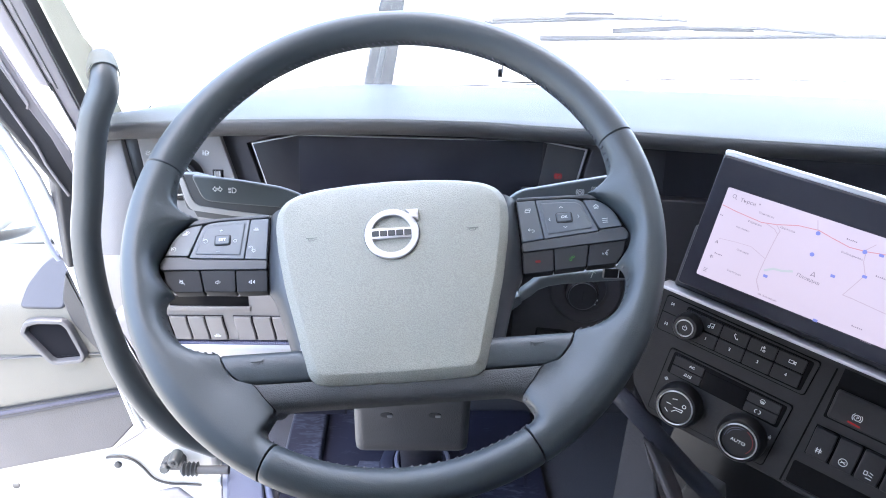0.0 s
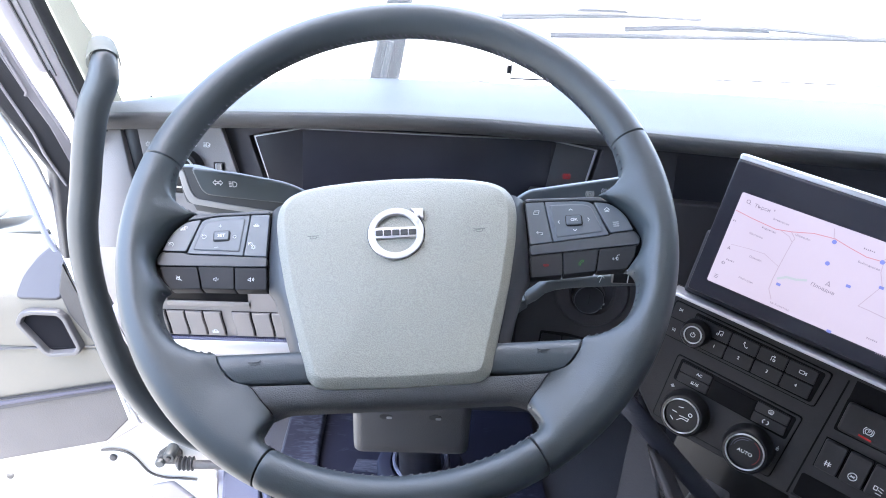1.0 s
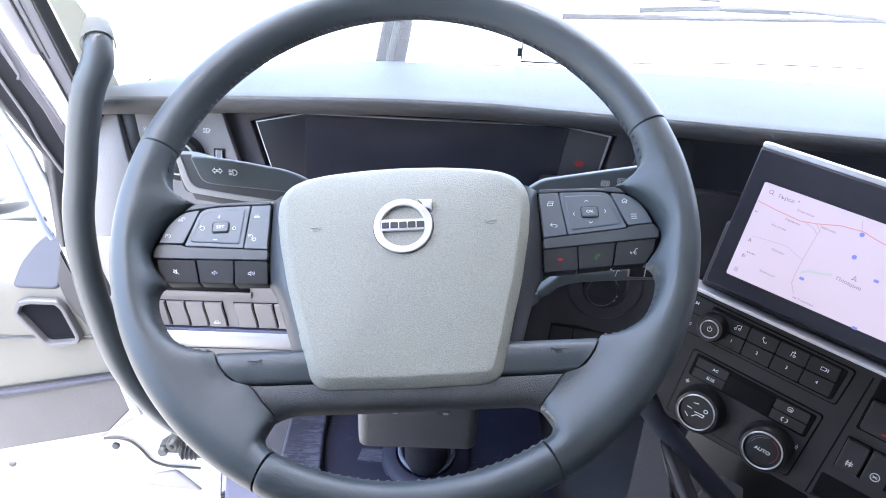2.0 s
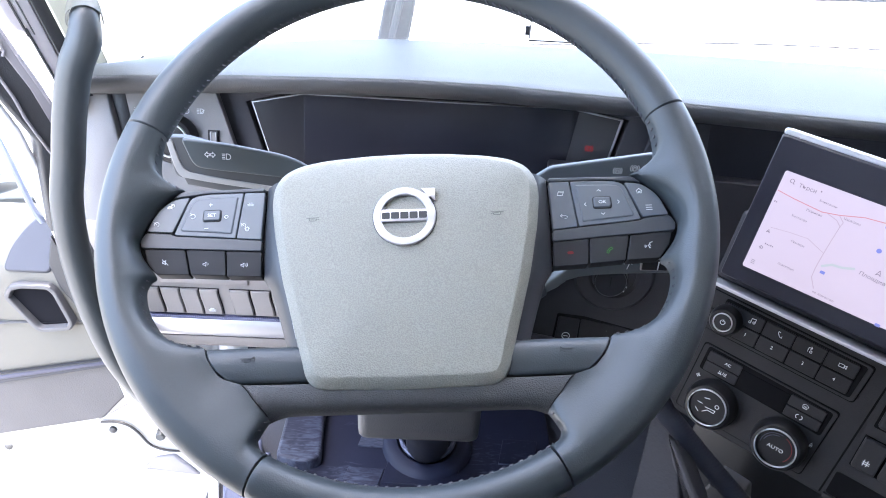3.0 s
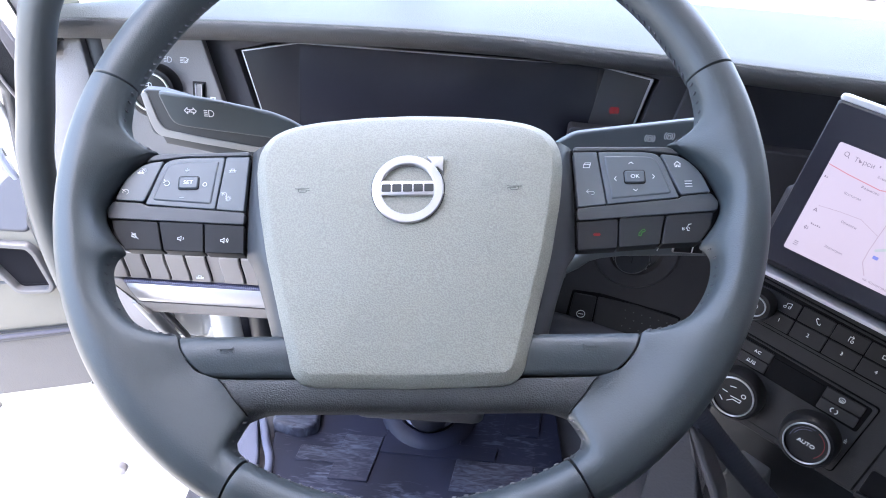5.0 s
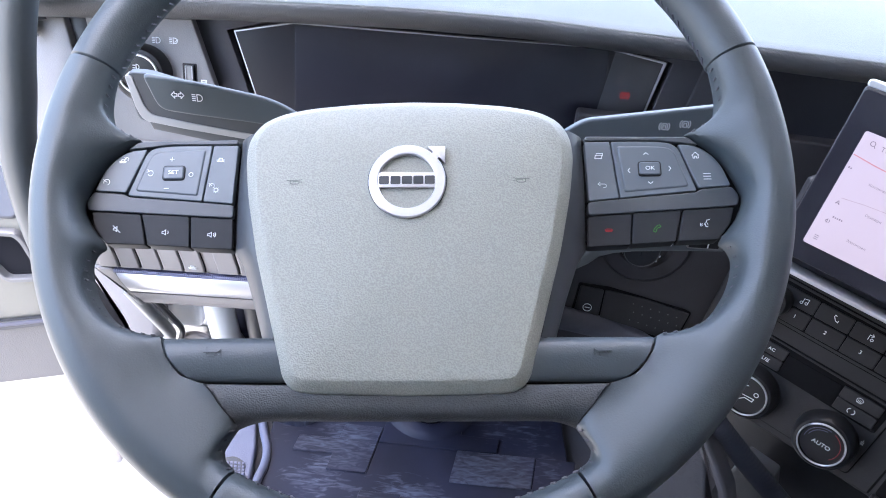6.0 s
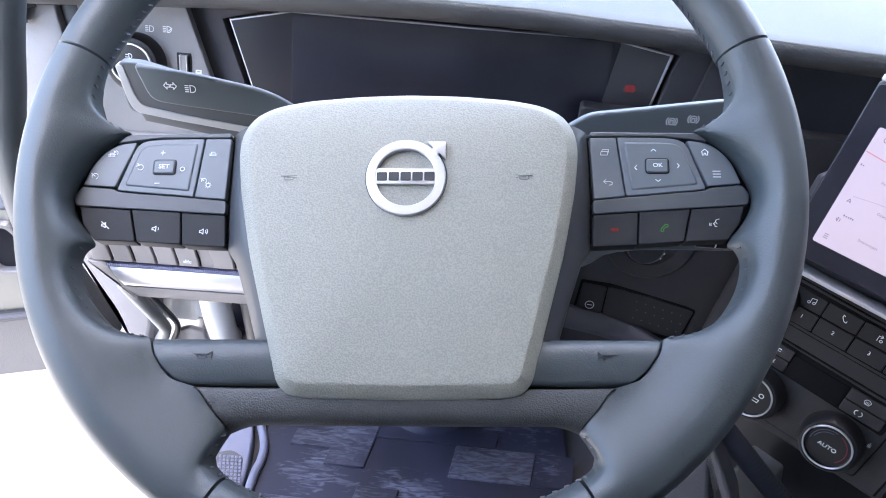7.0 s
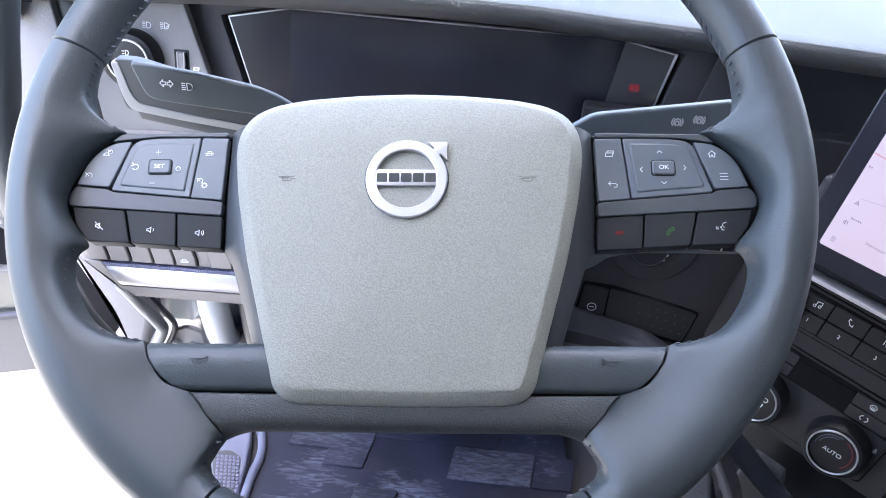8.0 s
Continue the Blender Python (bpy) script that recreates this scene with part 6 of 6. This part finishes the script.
for x, y in ((-0.010, -0.008), (0.008, -0.010)):
    part("bolt", turned([(0.0055, 0.0), (0.0052, 0.006), (0.0030, 0.0066), (0.0030, 0.012), (0.0, 0.0125)], 6, None, x, y), STEEL, bracket)
slab("bulkhead_side", pose(0, 0.875, 0, 90), [(-0.252, 0.66), (-0.10, 0.66), (-0.10, 0.47), (-0.252, 0.47)], -0.02, 0.0, MAT, None, 0.003, "dark panel behind the hoses", "panel", "structure")

# ---- floor, mat, pedal ----
sill = thing("door_sill", "white painted door sill with a lilac-grey trim strip", "sill", pose(0, 0, 0.150), kind="structure")
part("painted_edge", prism([(-0.436, 1.300), (-0.419, 1.300), (-0.343, 1.000), (-0.318, 0.900), (-0.335, 0.900), (-0.360, 1.000)], -0.05, 0.012, 0.004), WHITE_PAINT, sill)
part("trim_strip", prism([(-0.418, 1.300), (-0.396, 1.300), (-0.328, 1.030), (-0.345, 1.012)], -0.05, 0.006, 0.002), TWEETER, sill)
floor = slab("floor", pose(0, 0, 0), rect(-0.36, -1.0, 1.9, 1.30), 0.05, 0.150, CARPET, None, 0.002, "dark cab floor covering", "floor", "structure")
mat_ob = thing("floor_mat", "dark blue rubber floor mat with raised blocks, scuffed pale with dust", "floor mat", pose(0, 0, 0.150))
part("base", prism(rounded([(-0.247, 0.55), (0.25, 0.55), (0.25, 1.29), (-0.247, 1.29)], 0.01), 0.0, 0.014, 0.004), MAT, mat_ob)
part("border", tube([(-0.272, 1.06, 0.016), (-0.256, 1.01, 0.018), (-0.243, 0.975, 0.018), (-0.240, 0.94, 0.018), (-0.246, 0.88, 0.018), (-0.25, 0.6, 0.018)], 0.0070, 10), REST, mat_ob, "raised rubber edge")
# raised blocks of the mat's tread: corners counted in cells of a slightly skewed lattice
CELL = lambda i, j: (-0.079 + 0.0655 * i + 0.0068 * j, 0.939 - 0.0033 * i + 0.0325 * j)
BLOCKS = [([(-2, 1), (-1, 1), (-1, 0), (0, 0), (0, 3), (-1, 3), (-1, 2), (-2, 2)], 1), ([(0, 2), (3, 2), (3, 3), (2, 3), (2, 4), (0, 4)], 0), ([(2, 0), (4, 0), (4, 2), (2, 2)], 1), ([(4, 0), (5, 0), (5, 2), (4, 2)], 0),
          ([(0, -2), (1, -2), (1, -1), (0, -1)], 1), ([(-2, -3), (-1, -3), (-1, -2), (-2, -2)], 1), ([(1, -4), (3, -4), (3, -1), (2, -1), (2, -2), (1, -2)], 0), ([(3, -3), (5, -3), (5, -1), (4, -1), (4, -2), (3, -2)], 1),
          ([(-1, -4), (0, -4), (0, -3), (-1, -3)], 0), ([(-1, 4.6), (-0.2, 4.6), (-0.2, 5.6), (-1, 5.6)], 1), ([(3, 4), (4, 4), (4, 6), (3, 6)], 0)]
for cells, scuffed in BLOCKS:
    part("raised_block", prism(rounded(inset([CELL(*c) for c in cells], 0.0008), 0.0016, 2), 0.010, 0.0178, 0.0010), CHALK if scuffed else MAT, mat_ob)
part("heel_plate", prism(rounded([(-0.252, 1.040), (-0.200, 1.026), (-0.172, 1.042), (-0.180, 1.130), (-0.182, 1.270), (-0.252, 1.270)], 0.012), 0.0, 0.038, 0.006), CHALK, mat_ob, "raised scuffed heel plate")
rest = thing("foot_rest", "blue-grey ribbed plastic foot rest on the floor", "foot rest", pose(0, 0, 0.150))
part("plate", prism(rounded([(-0.262, 0.70), (-0.258, 0.70), (-0.256, 0.92), (-0.262, 0.98), (-0.290, 1.10), (-0.356, 1.10), (-0.330, 0.98)], 0.004), 0.0, 0.020, 0.004), REST, rest)
part("pad_frame", prism(rounded([(-0.287, 0.860), (-0.262, 0.860), (-0.264, 0.895), (-0.268, 0.941), (-0.289, 0.954), (-0.314, 0.946)], 0.008), 0.016, 0.0212, 0.0008), SHROUD, rest)
part("pad", prism(rounded([(-0.285, 0.863), (-0.2645, 0.863), (-0.2665, 0.895), (-0.2705, 0.938), (-0.289, 0.9505), (-0.311, 0.943)], 0.007), 0.016, 0.0216, 0.0006), DOOR_SHADE, rest, "darker pad under the ribs")
for i in range(9):
    for j in range(6):
        x, y = -0.3050 + j * 0.0062 + (8 - i) * 0.0014, 0.884 + i * 0.0066
        part("rib", box(x, y, 0.018, x + 0.0044, y + 0.0046, 0.0232, 0.0008), REST, rest)

# ---- windscreen, wipers ----
glass_mat = bpy.data.materials.new("windscreen_glass")
glass_mat.use_nodes = True
gb = glass_mat.node_tree.nodes["Principled BSDF"]
gb.inputs["Transmission Weight"].default_value, gb.inputs["Roughness"].default_value, gb.inputs["IOR"].default_value = 1.0, 0.0, 1.08
gb.inputs["Base Color"].default_value = (0.97, 0.99, 0.98, 1)
# translucent dust layer stands in for the glare veil across the windscreen
dust = glass_mat.node_tree.nodes.new("ShaderNodeBsdfTranslucent")
dust.inputs["Color"].default_value = (0.85, 0.87, 0.86, 1)
veil_film = glass_mat.node_tree.nodes.new("ShaderNodeMixShader")
veil_film.inputs["Fac"].default_value = 0.075
for a, b in ((gb.outputs["BSDF"], veil_film.inputs[1]), (dust.outputs["BSDF"], veil_film.inputs[2]), (veil_film.outputs["Shader"], glass_mat.node_tree.nodes["Material Output"].inputs["Surface"])):
    glass_mat.node_tree.links.new(a, b)
windscreen = part("window_1", sheet([[(x, along(GLASS_LINE, x) + 0.035 - 0.10 * (z - 0.93), z) for x in (-0.345, -0.26, -0.16, -0.04, 0.23, 0.6, 1.3)] for z in (0.925, 1.2, 1.5, 1.86)]), glass_mat, None, "clear windscreen above the dashboard", True, "structure")
tagged(windscreen, category="window")
windscreen.visible_shadow = False


seal = thing("window_seal", "thin dark seal along the foot of the windscreen", "seal", kind="structure")
part("strip", tube([(-0.245, 0.966, 0.9235), (-0.203, 0.970, 0.9275), (-0.076, 0.970, 0.9350), (0.118, 0.970, 0.9390), (0.344, 0.970, 0.9520), (0.627, 0.970, 0.9540), (1.20, 0.950, 0.9560)], 0.0009, 6, 4), GREY_FRAME, seal)


def wiper(name_label, arm, blade, group="wipers"):
    w = thing("wiper", name_label, "wiper", group=group)
    part("arm", tube(arm, 0.0050, 8, 4, flat=0.6), RUBBER, w)
    part("blade", tube(blade, (0.0048, 0.0034), 8, 4, flat=0.5), RUBBER, w)
    part("bridge", prism(rounded([(-0.05, 0.0), (-0.03, 0.010), (0.03, 0.010), (0.05, 0.0)], 0.002), -0.006, 0.0, 0.002), RUBBER, w).matrix_world = pose(*((Vector(blade[0]) + Vector(blade[-1])) / 2), 90)
    return w


wiper("dark wiper blade lying on the windscreen", [(0.09, 1.06, 1.006), (0.20, 1.06, 1.012), (0.34, 1.055, 1.020)], [(0.10, 1.05, 1.012), (0.24, 1.05, 1.018), (0.375, 1.05, 1.016)])
wiper("dark wiper blade lying on the windscreen", [(0.17, 1.06, 0.985), (0.40, 1.06, 0.992), (0.66, 1.06, 0.998), (0.84, 1.06, 0.990), (0.90, 1.07, 0.95), (0.91, 1.08, 0.90), (0.91, 1.08, 0.857)], [(0.27, 1.05, 0.999), (0.43, 1.05, 1.008), (0.59, 1.05, 1.002)])
post = thing("wiper", "dark green-grey wiper arm base outside the windscreen", "wiper", group="wipers")
part("arm", prism(rounded([(-0.021, -0.035), (0.021, -0.035), (0.036, 0.055), (0.055, 0.20), (0.030, 0.20), (-0.004, 0.055)], 0.004), -0.012, 0.0, 0.004), RUBBER, post).matrix_world = pose(-0.064, 1.05, 0.920, 90)
part("rib", prism(rect(-0.004, -0.033, 0.004, 0.05), -0.005, 0.004, 0.002), HANDLE, post).matrix_world = pose(-0.060, 1.05, 0.920, 90, 12)
part("pivot", turned([(0.020, -0.062), (0.020, -0.030), (0.014, -0.022), (0.0, -0.020)], 18), RUBBER, post).matrix_world = pose(-0.064, 1.058, 0.920)
holder = thing("card_holder", "clear card holder with thin dark edges on the windscreen", "holder", pose(0.112, 0.985, 0.944, 90))
part("edge", box(-0.002, -0.002, -0.003, -0.0004, 0.022, 0.0, 0.0003), GREY_FRAME, holder)
part("edge", box(-0.002, -0.005, -0.003, 0.10, -0.0032, 0.0, 0.0003), RUBBER, holder)

part("clip", box(-0.0070, 0.0020, -0.004, -0.0020, 0.0130, 0.0, 0.001), RUBBER, holder)

# ---- the cab round the camera, and the ground outside ----
slab("cowl", pose(0, 0, 0), rect(-0.30, 1.0, 1.6, 1.30), 0.80, 0.86, WHITE_PAINT, None, 0.01, "white painted cowl below the windscreen", "cowl", "structure")
slab("wall_front", pose(0, 1.30, 0, 90), rect(-0.36, 0.05, 1.9, 0.82), -0.05, 0.0, CARPET, None, 0.002, "dark bulkhead lining below the windscreen", "wall", "structure")
# unseen back wall, its grey set to throw light forward
slab("wall_back", pose(0, -1.0, 0, 90), rect(-0.45, 0.05, 1.95, 1.98), -0.05, 0.0, FILL_LINING, None, 0.002, "unseen back wall, mid-grey to return light", "wall", "structure")
slab("ceiling", pose(0, 0, 0), rect(-0.45, -1.05, 1.95, 0.98), 1.95, 2.0, LINING, None, 0.002, "plain grey cab ceiling", "ceiling", "structure")
# unseen right walls, dark and closed to hold back light from that side
slab("wall_right_lower", pose(1.9, 0, 0, 90, 0, -90), rect(-1.5, 0.05, 1.05, 0.95), -0.05, 0.0, LOW_BOUNCE_LINING, None, 0.002, "unseen added side wall, dark and windowless to cut light", "wall", "structure")
slab("windowless_wall_right", pose(1.9, 0, 0, 90, 0, -90), rect(-1.30, 0.95, 1.05, 1.98), -0.05, 0.0, LOW_BOUNCE_LINING, None, 0.002, "unseen added side wall, dark and windowless to cut light", "wall", "structure")
# unseen; reaches over part of the door opening to block light
slab("wall_left_rear", pose(-0.42, 0, 0, 90, 0, 90), rect(-1.05, 0.05, 0.30, 1.98), -0.05, 0.0, LINING, None, 0.002, "unseen grey side wall, drawn forward to block light from the door", "wall", "structure")
# unseen wall added to block the sky at the windscreen's right end
slab("light_block_wall", pose(0, 0.93, 0, 90), rect(1.20, 0.93, 1.95, 1.98), -0.05, 0.0, LOW_BOUNCE_LINING, None, 0.002, "unseen dark wall added beside the windscreen to block light", "wall", "structure")
ground = part("ground", sheet([[(x, y, -1.05) for x in (-900, -60, -8, 8, 60, 900)] for y in (-900, -60, -8, 8, 60, 900)]), CONCRETE, None, "pale concrete yard outside", True, "structure")
tagged(ground, category="ground")
